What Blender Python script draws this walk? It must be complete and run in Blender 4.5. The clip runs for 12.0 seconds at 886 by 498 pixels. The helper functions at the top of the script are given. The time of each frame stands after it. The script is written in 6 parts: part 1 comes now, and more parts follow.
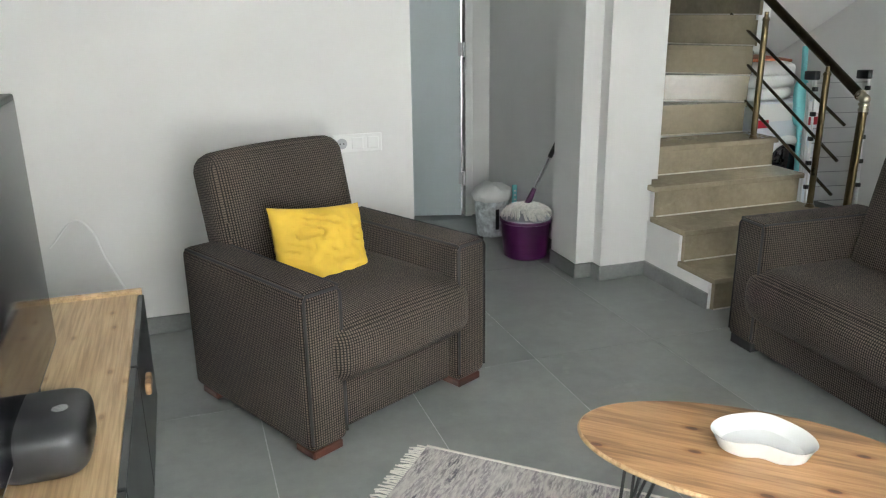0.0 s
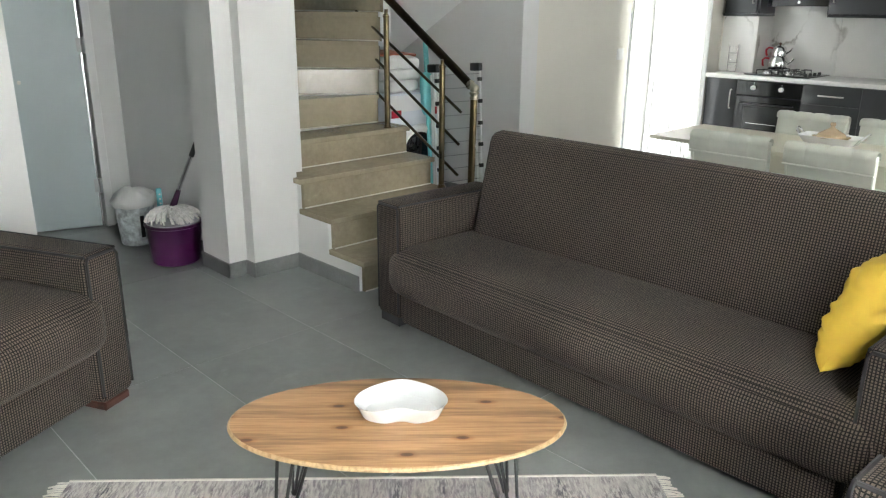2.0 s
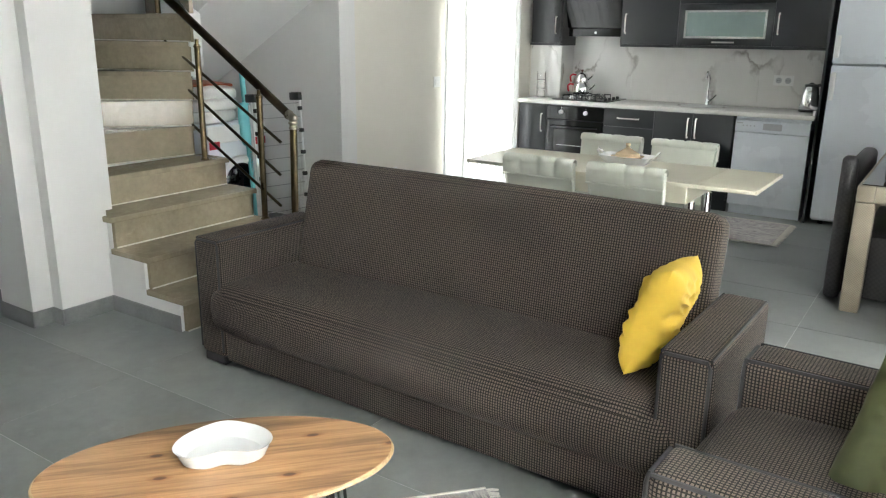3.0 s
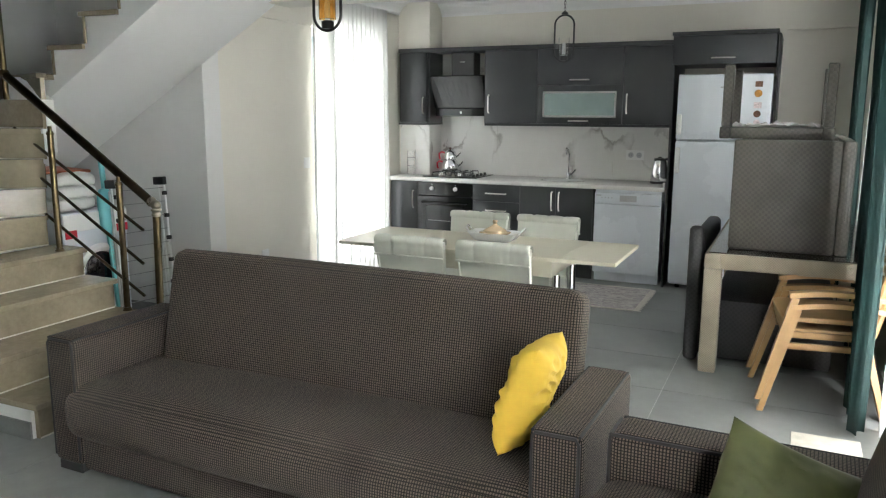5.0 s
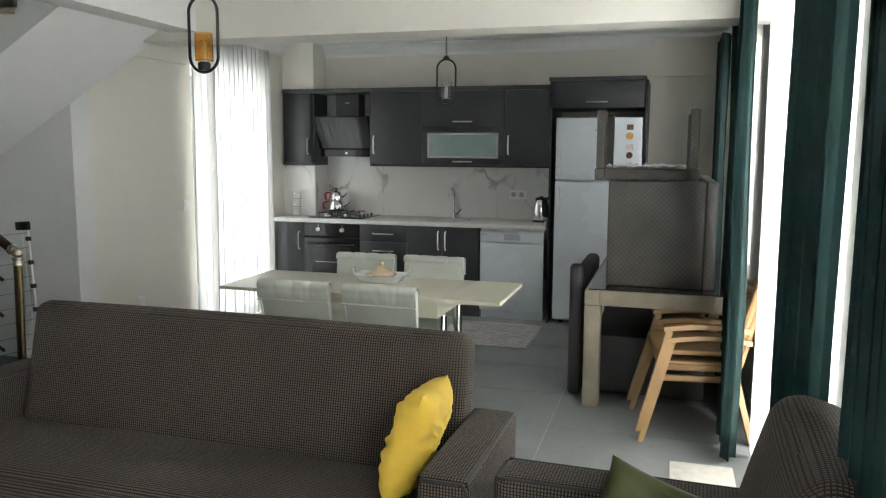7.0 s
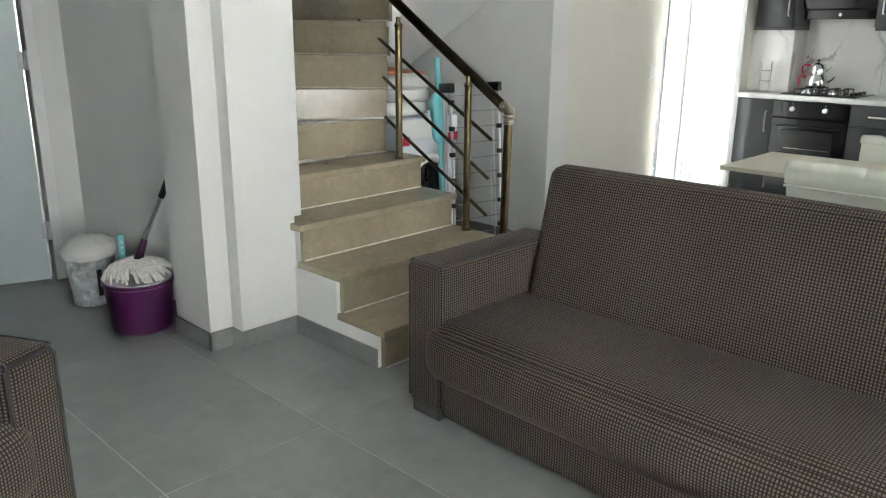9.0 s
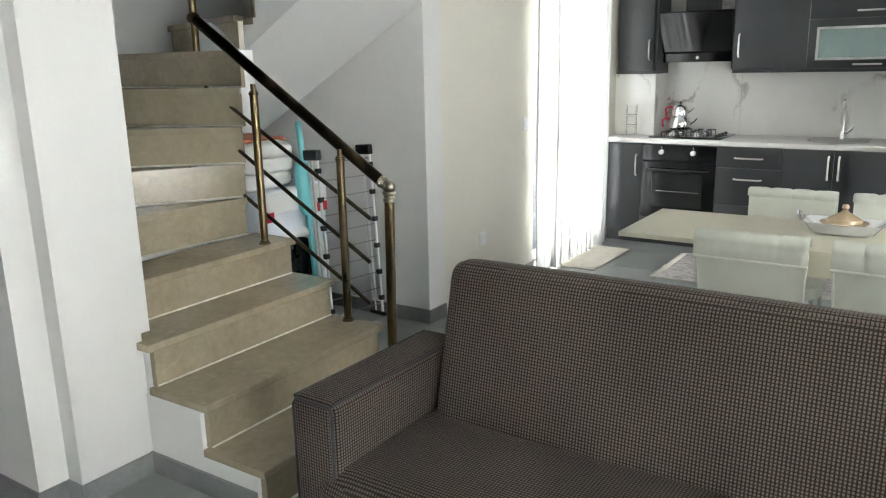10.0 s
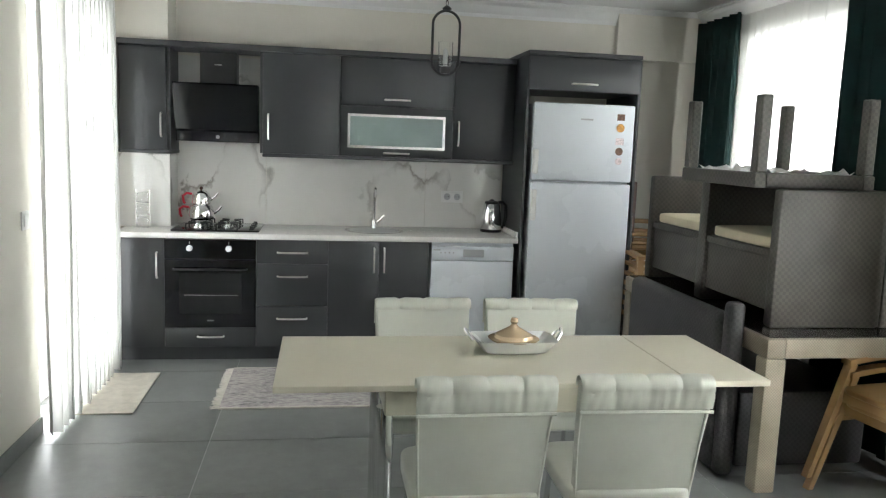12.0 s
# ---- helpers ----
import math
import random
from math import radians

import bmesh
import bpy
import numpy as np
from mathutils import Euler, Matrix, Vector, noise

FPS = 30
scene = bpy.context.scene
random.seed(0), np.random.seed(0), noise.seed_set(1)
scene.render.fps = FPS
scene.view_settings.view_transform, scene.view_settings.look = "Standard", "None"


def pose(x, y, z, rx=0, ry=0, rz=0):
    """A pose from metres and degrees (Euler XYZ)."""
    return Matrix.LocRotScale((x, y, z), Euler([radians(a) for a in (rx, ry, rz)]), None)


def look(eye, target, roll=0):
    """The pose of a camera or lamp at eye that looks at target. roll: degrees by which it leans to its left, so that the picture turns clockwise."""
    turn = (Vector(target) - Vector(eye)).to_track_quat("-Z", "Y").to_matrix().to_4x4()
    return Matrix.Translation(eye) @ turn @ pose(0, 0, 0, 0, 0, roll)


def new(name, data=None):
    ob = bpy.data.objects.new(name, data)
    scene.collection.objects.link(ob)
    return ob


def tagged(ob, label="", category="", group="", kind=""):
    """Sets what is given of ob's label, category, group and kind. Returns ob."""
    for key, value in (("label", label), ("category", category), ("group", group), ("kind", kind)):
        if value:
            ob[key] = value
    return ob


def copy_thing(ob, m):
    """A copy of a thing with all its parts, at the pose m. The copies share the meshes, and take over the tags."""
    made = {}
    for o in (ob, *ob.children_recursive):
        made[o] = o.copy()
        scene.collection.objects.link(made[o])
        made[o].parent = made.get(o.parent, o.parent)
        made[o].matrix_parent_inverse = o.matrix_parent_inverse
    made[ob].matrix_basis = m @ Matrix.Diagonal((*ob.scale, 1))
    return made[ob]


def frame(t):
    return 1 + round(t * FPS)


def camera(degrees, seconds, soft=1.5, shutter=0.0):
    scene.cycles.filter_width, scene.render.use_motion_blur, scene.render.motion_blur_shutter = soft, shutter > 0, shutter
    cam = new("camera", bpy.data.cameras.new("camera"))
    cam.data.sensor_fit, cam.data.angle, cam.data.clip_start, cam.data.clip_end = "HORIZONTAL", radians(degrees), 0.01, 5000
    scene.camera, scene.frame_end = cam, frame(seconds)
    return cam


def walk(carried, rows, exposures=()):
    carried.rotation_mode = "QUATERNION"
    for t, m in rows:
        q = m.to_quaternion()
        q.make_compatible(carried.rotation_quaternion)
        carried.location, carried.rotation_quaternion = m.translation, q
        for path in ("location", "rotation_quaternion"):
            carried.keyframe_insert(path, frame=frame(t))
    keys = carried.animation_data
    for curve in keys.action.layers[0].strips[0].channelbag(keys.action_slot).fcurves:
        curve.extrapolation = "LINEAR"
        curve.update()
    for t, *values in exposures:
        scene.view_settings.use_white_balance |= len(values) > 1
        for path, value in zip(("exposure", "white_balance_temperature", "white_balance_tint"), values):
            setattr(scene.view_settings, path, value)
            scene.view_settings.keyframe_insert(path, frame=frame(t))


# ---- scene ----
cam = camera(60.0, 12.0, soft=1.2)
PATH = [
    (0, (0.205, 0.092, 1.485), (0.816, 1.9, 0.887), -0.7),
    (0.5, (0.238, 0.084, 1.474), (1.048, 1.81, 0.868), -0.4),
    (1, (0.261, 0.069, 1.472), (1.228, 1.708, 0.857), -0.4),
    (1.5, (0.288, 0.048, 1.471), (1.406, 1.586, 0.851), -0.5),
    (2, (0.308, 0.024, 1.468), (1.624, 1.403, 0.864), 0.5),
    (2.5, (0.313, -0.009, 1.476), (1.811, 1.185, 0.902), 1.2),
    (3, (0.331, -0.032, 1.486), (1.933, 1.038, 0.949), 0.7),
    (3.2, (0.33, -0.038, 1.493), (1.963, 0.996, 0.976), 0.5),
    (5, (0.351, -0.066, 1.54), (2.14, 0.755, 1.186), 0.2),
    (5.5, (0.355, -0.07, 1.543), (2.177, 0.686, 1.216), 0.3),
    (6, (0.354, -0.074, 1.553), (2.214, 0.596, 1.254), 0.4),
    (6.5, (0.367, -0.074, 1.548), (2.254, 0.531, 1.276), 0.3),
    (7, (0.376, -0.084, 1.563), (2.278, 0.476, 1.307), 0.3),
    (7.5, (0.407, -0.012, 1.529), (2.225, 0.727, 1.145), 1.7),
    (7.7, (0.431, 0.094, 1.494), (2.181, 0.95, 1.041), 1.8),
    (9.3, (0.806, 0.996, 1.38), (2.171, 2.353, 0.836), 0.4),
    (9.5, (0.895, 1.077, 1.411), (2.325, 2.374, 0.889), 0.1),
    (10, (1.025, 1.255, 1.514), (2.645, 2.33, 1.046), -1.2),
    (10.5, (1.15, 1.561, 1.483), (2.935, 2.363, 1.069), -1.3),
    (11, (1.426, 1.9, 1.498), (3.343, 2.341, 1.136), 0.3),
    (11.5, (1.714, 2.2, 1.516), (3.693, 2.207, 1.227), 1.8),
    (12, (1.958, 2.356, 1.531), (3.914, 2.04, 1.261), 2.1),
]
walk(cam, [(t, look(eye, target, roll)) for t, eye, target, roll in PATH], [(0.0, 0.15), (0.5, 0.3), (1.0, 0.12), (2.0, 0.24), (3.0, 0.34), (5.0, 0.2), (6.0, 0.1), (7.0, -0.25), (7.6, 0.02), (9.4, 0.34), (10.0, 0.47), (10.5, 0.52), (11.0, 0.56), (11.5, 0.42), (12.0, 0.34)])

# ---- world, sun, lights, exposure ----
world = bpy.data.worlds.new("sky")
scene.world = world
world.use_nodes = True
wn = world.node_tree
sky = wn.nodes.new("ShaderNodeTexSky")
sky.sky_type, sky.sun_disc = "NISHITA", False
sky.sun_elevation, sky.sun_rotation = radians(50), radians(150)
wn.links.new(sky.outputs["Color"], wn.nodes["Background"].inputs["Color"])
wn.nodes["Background"].inputs["Strength"].default_value = 0.12

sun = new("sun", bpy.data.lights.new("sun", "SUN"))
sun.data.energy, sun.data.angle, sun.data.color = 0.7, radians(14), (1.0, 0.96, 0.9)
sun.matrix_world = look((0, 0, 0), (-0.25, 0.45, -0.62))


def window_light(name, eye, target, width, height, watts, color=(0.95, 0.985, 1.0)):
    lamp = new(name, bpy.data.lights.new(name, "AREA"))
    lamp.data.shape, lamp.data.size, lamp.data.size_y = "RECTANGLE", width, height
    lamp.data.energy, lamp.data.color = watts, color
    lamp.matrix_world = look(eye, target)
    return lamp


window_light("window_light", (6.48, -0.72, 1.55), (6.48, 3, 1.55), 1.15, 1.5, 46)
window_light("window_light", (3.85, -0.72, 1.15), (3.85, 3, 1.15), 1.4, 2.1, 200)
window_light("window_light", (0.85, -0.72, 1.25), (0.85, 3, 1.25), 1.7, 1.9, 500)
window_light("window_light", (6.5, 3.92, 1.12), (6.5, 0, 1.12), 1.1, 2.1, 66)

# ---- materials ----
def material(name):
    m = bpy.data.materials.new(name)
    m.use_nodes = True
    nt = m.node_tree
    return m, nt, nt.nodes["Principled BSDF"]


def node(nt, kind, **kw):
    n = nt.nodes.new("ShaderNode" + kind)
    for k, v in kw.items():
        n.inputs[k].default_value = v
    return n


def coords(nt, scale=(1, 1, 1)):
    c = nt.nodes.new("ShaderNodeTexCoord")
    mp = nt.nodes.new("ShaderNodeMapping")
    mp.inputs["Scale"].default_value = scale
    nt.links.new(c.outputs["Object"], mp.inputs["Vector"])
    return mp.outputs["Vector"]


def ramp(nt, fac, stops):
    r = nt.nodes.new("ShaderNodeValToRGB")
    el = r.color_ramp.elements
    while len(el) < len(stops):
        el.new(0.5)
    for e, (p, c) in zip(el, stops):
        e.position, e.color = p, (*c, 1)
    nt.links.new(fac, r.inputs["Fac"])
    return r.outputs["Color"]


def mixed(nt, fac, a, b, mode="MIX"):
    n = nt.nodes.new("ShaderNodeMix")
    n.data_type, n.blend_type = "RGBA", mode
    for sock, v in ((n.inputs[0], fac), (n.inputs[6], a), (n.inputs[7], b)):
        if hasattr(v, "links"):
            nt.links.new(v, sock)
        elif isinstance(v, (int, float)):
            sock.default_value = v
        else:
            sock.default_value = (*v, 1)
    return n.outputs[2]


def relief(nt, bsdf, height, strength=0.2, distance=0.002):
    b = node(nt, "Bump", Strength=strength, Distance=distance)
    nt.links.new(height, b.inputs["Height"])
    nt.links.new(b.outputs["Normal"], bsdf.inputs["Normal"])


def noise_tex(nt, vec, scale, detail=4.0, rough=0.55):
    n = node(nt, "TexNoise", Scale=scale, Detail=detail, Roughness=rough)
    nt.links.new(vec, n.inputs["Vector"])
    return n.outputs["Fac"]


def plain(name, color, rough=0.5, metal=0.0, vary=0.12, scale=6.0, bump=0.05, grain=120.0, coat=0.0):
    """A surface of one colour with soft blotches, fine grain and uneven gloss."""
    m, nt, b = material(name)
    v = coords(nt)
    big, small = noise_tex(nt, v, scale), noise_tex(nt, v, grain, 2.0)
    lo, hi = [c * (1 - vary) for c in color], [min(1, c * (1 + vary)) for c in color]
    nt.links.new(ramp(nt, big, [(0.3, lo), (0.7, hi)]), b.inputs["Base Color"])
    r = node(nt, "MapRange")
    nt.links.new(big, r.inputs["Value"])
    r.inputs["To Min"].default_value, r.inputs["To Max"].default_value = max(0.02, rough - 0.06), min(1, rough + 0.06)
    nt.links.new(r.outputs["Result"], b.inputs["Roughness"])
    b.inputs["Metallic"].default_value = metal
    b.inputs["Coat Weight"].default_value = coat
    if bump:
        relief(nt, b, small, bump, 0.001)
    return m


def weave(name, light, dark, size=0.0098):
    """Houndstooth upholstery: small light and dark checks with threads."""
    m, nt, b = material(name)
    v = coords(nt)
    ck = node(nt, "TexChecker", Scale=1 / size)
    uv = nt.nodes.new("ShaderNodeUVMap")
    uv.uv_map = "cloth"
    nt.links.new(uv.outputs["UV"], ck.inputs["Vector"])
    sep = nt.nodes.new("ShaderNodeSeparateXYZ")
    nt.links.new(uv.outputs["UV"], sep.inputs["Vector"])
    spots = []
    for k, share in ((0, 0.56), (1, 0.68)):
        step = None
        for op, val in (("DIVIDE", size), ("FRACT", 0), ("LESS_THAN", share)):
            m2 = nt.nodes.new("ShaderNodeMath")
            m2.operation = op
            nt.links.new(step if step else sep.outputs[k], m2.inputs[0])
            m2.inputs[1].default_value = val
            step = m2.outputs[0]
        spots.append(step)
    dot = nt.nodes.new("ShaderNodeMath")
    dot.operation = "MULTIPLY"
    nt.links.new(spots[0], dot.inputs[0])
    nt.links.new(spots[1], dot.inputs[1])
    dots = mixed(nt, dot.outputs[0], dark, light)
    thread = noise_tex(nt, v, 420.0, 2.0)
    worn = noise_tex(nt, v, 3.0)
    c = mixed(nt, 0.22, dots, ramp(nt, thread, [(0.3, dark), (0.7, light)]))
    c = mixed(nt, 0.35, c, ramp(nt, worn, [(0.35, (0.75, 0.75, 0.75)), (0.65, (1.15, 1.12, 1.1))]), "MULTIPLY")
    nt.links.new(c, b.inputs["Base Color"])
    b.inputs["Roughness"].default_value = 0.9
    b.inputs["Specular IOR Level"].default_value = 0.15
    b.inputs["Sheen Weight"].default_value = 0.035
    b.inputs["Sheen Roughness"].default_value = 0.45
    b.inputs["Sheen Tint"].default_value = (1.0, 0.93, 0.86, 1)
    relief(nt, b, dot.outputs[0], 0.35, 0.002)
    return m


def wicker(name, color, size=0.012):
    m, nt, b = material(name)
    v = coords(nt)
    ck = node(nt, "TexChecker", Scale=1 / size)
    uv = nt.nodes.new("ShaderNodeUVMap")
    uv.uv_map = "cloth"
    nt.links.new(uv.outputs["UV"], ck.inputs["Vector"])
    big = noise_tex(nt, v, 5.0)
    lo, hi = [c * 0.8 for c in color], [c * 1.2 for c in color]
    c = mixed(nt, 0.35, ramp(nt, big, [(0.3, lo), (0.7, hi)]), ck.outputs["Color"], "MULTIPLY")
    ck.inputs["Color1"].default_value, ck.inputs["Color2"].default_value = (1, 1, 1, 1), (0.35, 0.35, 0.35, 1)
    nt.links.new(c, b.inputs["Base Color"])
    b.inputs["Roughness"].default_value = 0.5
    relief(nt, b, ck.outputs["Fac"], 0.8, 0.004)
    return m


def wood(name, light, dark, along=0, knots=0.0, rough=0.45, scale=1.0):
    """Wood with its grain along one axis (0 x, 1 y, 2 z)."""
    m, nt, b = material(name)
    s = [9.0 * scale] * 3
    s[along] = 0.8 * scale
    v = coords(nt, tuple(s))
    big = noise_tex(nt, v, 1.4, 6.0, 0.62)
    s2 = [90.0 * scale] * 3
    s2[along] = 3.0 * scale
    fine = noise_tex(nt, coords(nt, tuple(s2)), 1.0, 3.0)
    mid = [(a + d) / 2 for a, d in zip(light, dark)]
    c = ramp(nt, big, [(0.30, dark), (0.45, mid), (0.56, light), (0.72, mid)])
    c = mixed(nt, 0.5, c, ramp(nt, fine, [(0.34, (0.5, 0.44, 0.38)), (0.58, (1.12, 1.12, 1.12))]), "MULTIPLY")
    if knots:
        sk = [7.0 * scale] * 3
        sk[along] = 3.4 * scale
        vo = node(nt, "TexVoronoi", Scale=1.0)
        vo.voronoi_dimensions = "2D"
        nt.links.new(coords(nt, tuple(sk)), vo.inputs["Vector"])
        k = ramp(nt, vo.outputs["Distance"], [(0.0, (0.16, 0.07, 0.035)), (0.05, (0.32, 0.18, 0.10)), (0.065, (0.75, 0.6, 0.48)), (0.13, (1, 1, 1))])
        c = mixed(nt, knots, c, k, "MULTIPLY")
    nt.links.new(c, b.inputs["Base Color"])
    b.inputs["Roughness"].default_value = rough
    relief(nt, b, fine, 0.12, 0.001)
    return m


def stone(name, light, dark, rough=0.4, scale=2.0, streaks=0.25, bump=0.05, flecks=0.0):
    """Tile or polished stone with clouds, speckle and pale scuffs, a little different from piece to piece."""
    m, nt, b = material(name)
    geo = nt.nodes.new("ShaderNodeNewGeometry")
    info = nt.nodes.new("ShaderNodeObjectInfo")
    off = nt.nodes.new("ShaderNodeVectorMath")
    off.operation = "MULTIPLY_ADD"
    comb = nt.nodes.new("ShaderNodeCombineXYZ")
    for k in range(3):
        nt.links.new(info.outputs["Random"], comb.inputs[k])
    off.inputs[1].default_value = (37, 53, 29)
    nt.links.new(comb.outputs["Vector"], off.inputs[0])
    nt.links.new(geo.outputs["Position"], off.inputs[2])
    v = off.outputs["Vector"]
    big, mid, fine = noise_tex(nt, v, scale, 5.0), noise_tex(nt, v, scale * 9, 5.0, 0.65), noise_tex(nt, v, 160.0, 2.0)
    c = ramp(nt, big, [(0.3, dark), (0.7, light)])
    c = mixed(nt, 0.3, c, ramp(nt, mid, [(0.3, [x * 0.8 for x in dark]), (0.7, [x * 1.1 for x in light])]))
    scuff = ramp(nt, noise_tex(nt, v, scale * 2.3, 8.0, 0.75), [(0.60, (0, 0, 0)), (0.72, (1, 1, 1))])
    c = mixed(nt, mixed(nt, 1.0, scuff, (streaks, streaks, streaks), "MULTIPLY"), c, [x * 1.45 for x in light])
    if flecks:
        vo = node(nt, "TexVoronoi", Scale=2.6)
        tilt = nt.nodes.new("ShaderNodeMapping")
        tilt.inputs["Rotation"].default_value, tilt.inputs["Scale"].default_value = (0, 0, 0.9), (1.0, 0.12, 1.0)
        nt.links.new(v, tilt.inputs["Vector"])
        nt.links.new(tilt.outputs["Vector"], vo.inputs["Vector"])
        spot = ramp(nt, vo.outputs["Distance"], [(0.006, (1, 1, 1)), (0.016, (0, 0, 0))])
        c = mixed(nt, mixed(nt, 1.0, spot, (flecks, flecks, flecks), "MULTIPLY"), c, (0.62, 0.62, 0.6))
    nt.links.new(c, b.inputs["Base Color"])
    r = node(nt, "MapRange")
    nt.links.new(mid, r.inputs["Value"])
    r.inputs["To Min"].default_value, r.inputs["To Max"].default_value = rough - 0.1, rough + 0.12
    nt.links.new(r.outputs["Result"], b.inputs["Roughness"])
    relief(nt, b, fine, bump, 0.001)
    return m


def marble(name):
    """White porcelain with grey veins."""
    m, nt, b = material(name)
    v = coords(nt, (1, 1, 0.75))
    warp = node(nt, "TexNoise", Scale=2.0, Detail=6.0, Roughness=0.6)
    nt.links.new(v, warp.inputs["Vector"])
    ad = nt.nodes.new("ShaderNodeVectorMath")
    ad.operation = "MULTIPLY_ADD"
    ad.inputs[1].default_value = (0.5, 0.5, 0.5)
    nt.links.new(warp.outputs["Color"], ad.inputs[0])
    nt.links.new(v, ad.inputs[2])
    big = noise_tex(nt, ad.outputs["Vector"], 1.7, 1.0)
    veins = ramp(nt, big, [(0.482, (0.78, 0.77, 0.74)), (0.497, (0.36, 0.34, 0.31)), (0.506, (0.5, 0.48, 0.45)), (0.535, (0.79, 0.78, 0.75))])
    cloud = ramp(nt, noise_tex(nt, v, 1.1), [(0.35, (0.86, 0.86, 0.86)), (0.65, (1, 1, 1))])
    patch = ramp(nt, noise_tex(nt, v, 1.9, 2.0), [(0.45, (0, 0, 0)), (0.58, (1, 1, 1))])
    c = mixed(nt, patch, (0.79, 0.78, 0.75), veins)
    nt.links.new(mixed(nt, 1.0, c, cloud, "MULTIPLY"), b.inputs["Base Color"])
    b.inputs["Roughness"].default_value = 0.16
    return m


def rug_cloth(name, across=1):
    """Faded patchwork bands in grey, plum and cream."""
    m, nt, b = material(name)
    s = [2.0, 2.0, 2.0]
    s[across] = 7.0
    cells = noise_tex(nt, coords(nt, tuple(s)), 1.6, 2.0)
    s2 = [26.0, 26.0, 26.0]
    s2[across] = 130.0
    worn = noise_tex(nt, coords(nt, tuple(s2)), 1.0, 6.0, 0.7)
    base = ramp(nt, cells, [(0.34, (0.14, 0.13, 0.15)), (0.43, (0.36, 0.33, 0.33)), (0.5, (0.27, 0.235, 0.26)), (0.57, (0.47, 0.44, 0.42)), (0.66, (0.22, 0.20, 0.21))])
    c = mixed(nt, ramp(nt, worn, [(0.44, (0, 0, 0)), (0.58, (1, 1, 1))]), base, (0.55, 0.52, 0.49))
    nt.links.new(c, b.inputs["Base Color"])
    b.inputs["Roughness"].default_value = 0.95
    relief(nt, b, worn, 0.3, 0.002)
    return m


def cloth_sheer(name, see, tint=(0.93, 0.93, 0.92)):
    m, nt, b = material(name)
    out = nt.nodes["Material Output"]
    tr, tl, df = node(nt, "BsdfTransparent"), node(nt, "BsdfTranslucent"), node(nt, "BsdfDiffuse")
    tl.inputs["Color"].default_value = df.inputs["Color"].default_value = (*tint, 1)
    m1, m2 = node(nt, "MixShader"), node(nt, "MixShader")
    m1.inputs[0].default_value, m2.inputs[0].default_value = 0.6, 1 - see
    nt.links.new(df.outputs[0], m1.inputs[1])
    nt.links.new(tl.outputs[0], m1.inputs[2])
    nt.links.new(tr.outputs[0], m2.inputs[1])
    nt.links.new(m1.outputs[0], m2.inputs[2])
    nt.links.new(m2.outputs[0], out.inputs["Surface"])
    return m


def glass(name, tint=(1, 1, 1), rough=0.0, ior=1.45):
    m, nt, b = material(name)
    b.inputs["Base Color"].default_value = (*tint, 1)
    b.inputs["Transmission Weight"].default_value = 1.0
    b.inputs["Roughness"].default_value, b.inputs["IOR"].default_value = rough, ior
    return m


WALL = plain("wall_paint", (0.745, 0.74, 0.725), 0.75, vary=0.03, scale=1.5, bump=0.12, grain=240)
WALL_K = plain("cream_wall_paint", (0.76, 0.73, 0.655), 0.75, vary=0.03, scale=1.5, bump=0.1, grain=240)
CEIL = plain("ceiling_paint", (0.82, 0.82, 0.81), 0.85, vary=0.02, scale=1.0, bump=0.05)
TILE = stone("grey_floor_tile", (0.285, 0.293, 0.283), (0.185, 0.193, 0.187), 0.34, 1.3, 0.3, flecks=0.7)
GROUT = plain("grout", (0.47, 0.475, 0.47), 0.9, vary=0.2, scale=20)
SKIRT = stone("grey_skirting_tile", (0.23, 0.235, 0.23), (0.16, 0.165, 0.16), 0.45, 6.0, 0.2)
STEP = stone("brown_stair_stone", (0.35, 0.30, 0.21), (0.225, 0.188, 0.128), 0.18, 3.0, 0.35)
STEP_EDGE = plain("pale_stair_edge", (0.6, 0.56, 0.47), 0.4, vary=0.2, scale=30)
BRASS = plain("bronze_metal", (0.115, 0.088, 0.046), 0.3, 1.0, vary=0.2, scale=12, bump=0.02)
BRASS_DARK = plain("dark_bronze_metal", (0.075, 0.058, 0.036), 0.32, 1.0, vary=0.2, scale=12, bump=0.02)
NICKEL = plain("satin_nickel", (0.74, 0.72, 0.67), 0.3, 1.0, vary=0.1)
RAIL_END = plain("worn_bronze", (0.36, 0.33, 0.26), 0.28, 1.0, vary=0.15, bump=0)
CHROME = plain("chrome", (0.8, 0.8, 0.8), 0.1, 1.0, vary=0.05, bump=0)
STEEL = plain("steel", (0.6, 0.6, 0.6), 0.22, 1.0, vary=0.08, bump=0)
BLACK = plain("black_plastic", (0.018, 0.018, 0.019), 0.4, vary=0.2)
BLACK_METAL = plain("black_metal", (0.02, 0.02, 0.021), 0.45, vary=0.2)
BLACK_GLASS = plain("black_glass", (0.008, 0.008, 0.009), 0.06, vary=0.1, bump=0)
CAB = plain("anthracite_matt", (0.037, 0.039, 0.041), 0.38, vary=0.08, scale=3, bump=0.04)
CAB_IN = plain("cabinet_inside", (0.03, 0.03, 0.032), 0.7)
COUNTER = plain("white_worktop", (0.74, 0.73, 0.70), 0.25, vary=0.03, scale=40, bump=0.02)
APPLIANCE = plain("white_enamel", (0.74, 0.78, 0.83), 0.28, vary=0.02, scale=2, bump=0.03, grain=300)
APPLIANCE_GREY = plain("grey_plastic", (0.45, 0.46, 0.48), 0.4)
WHITE = plain("white_plastic", (0.8, 0.8, 0.79), 0.4, vary=0.03)
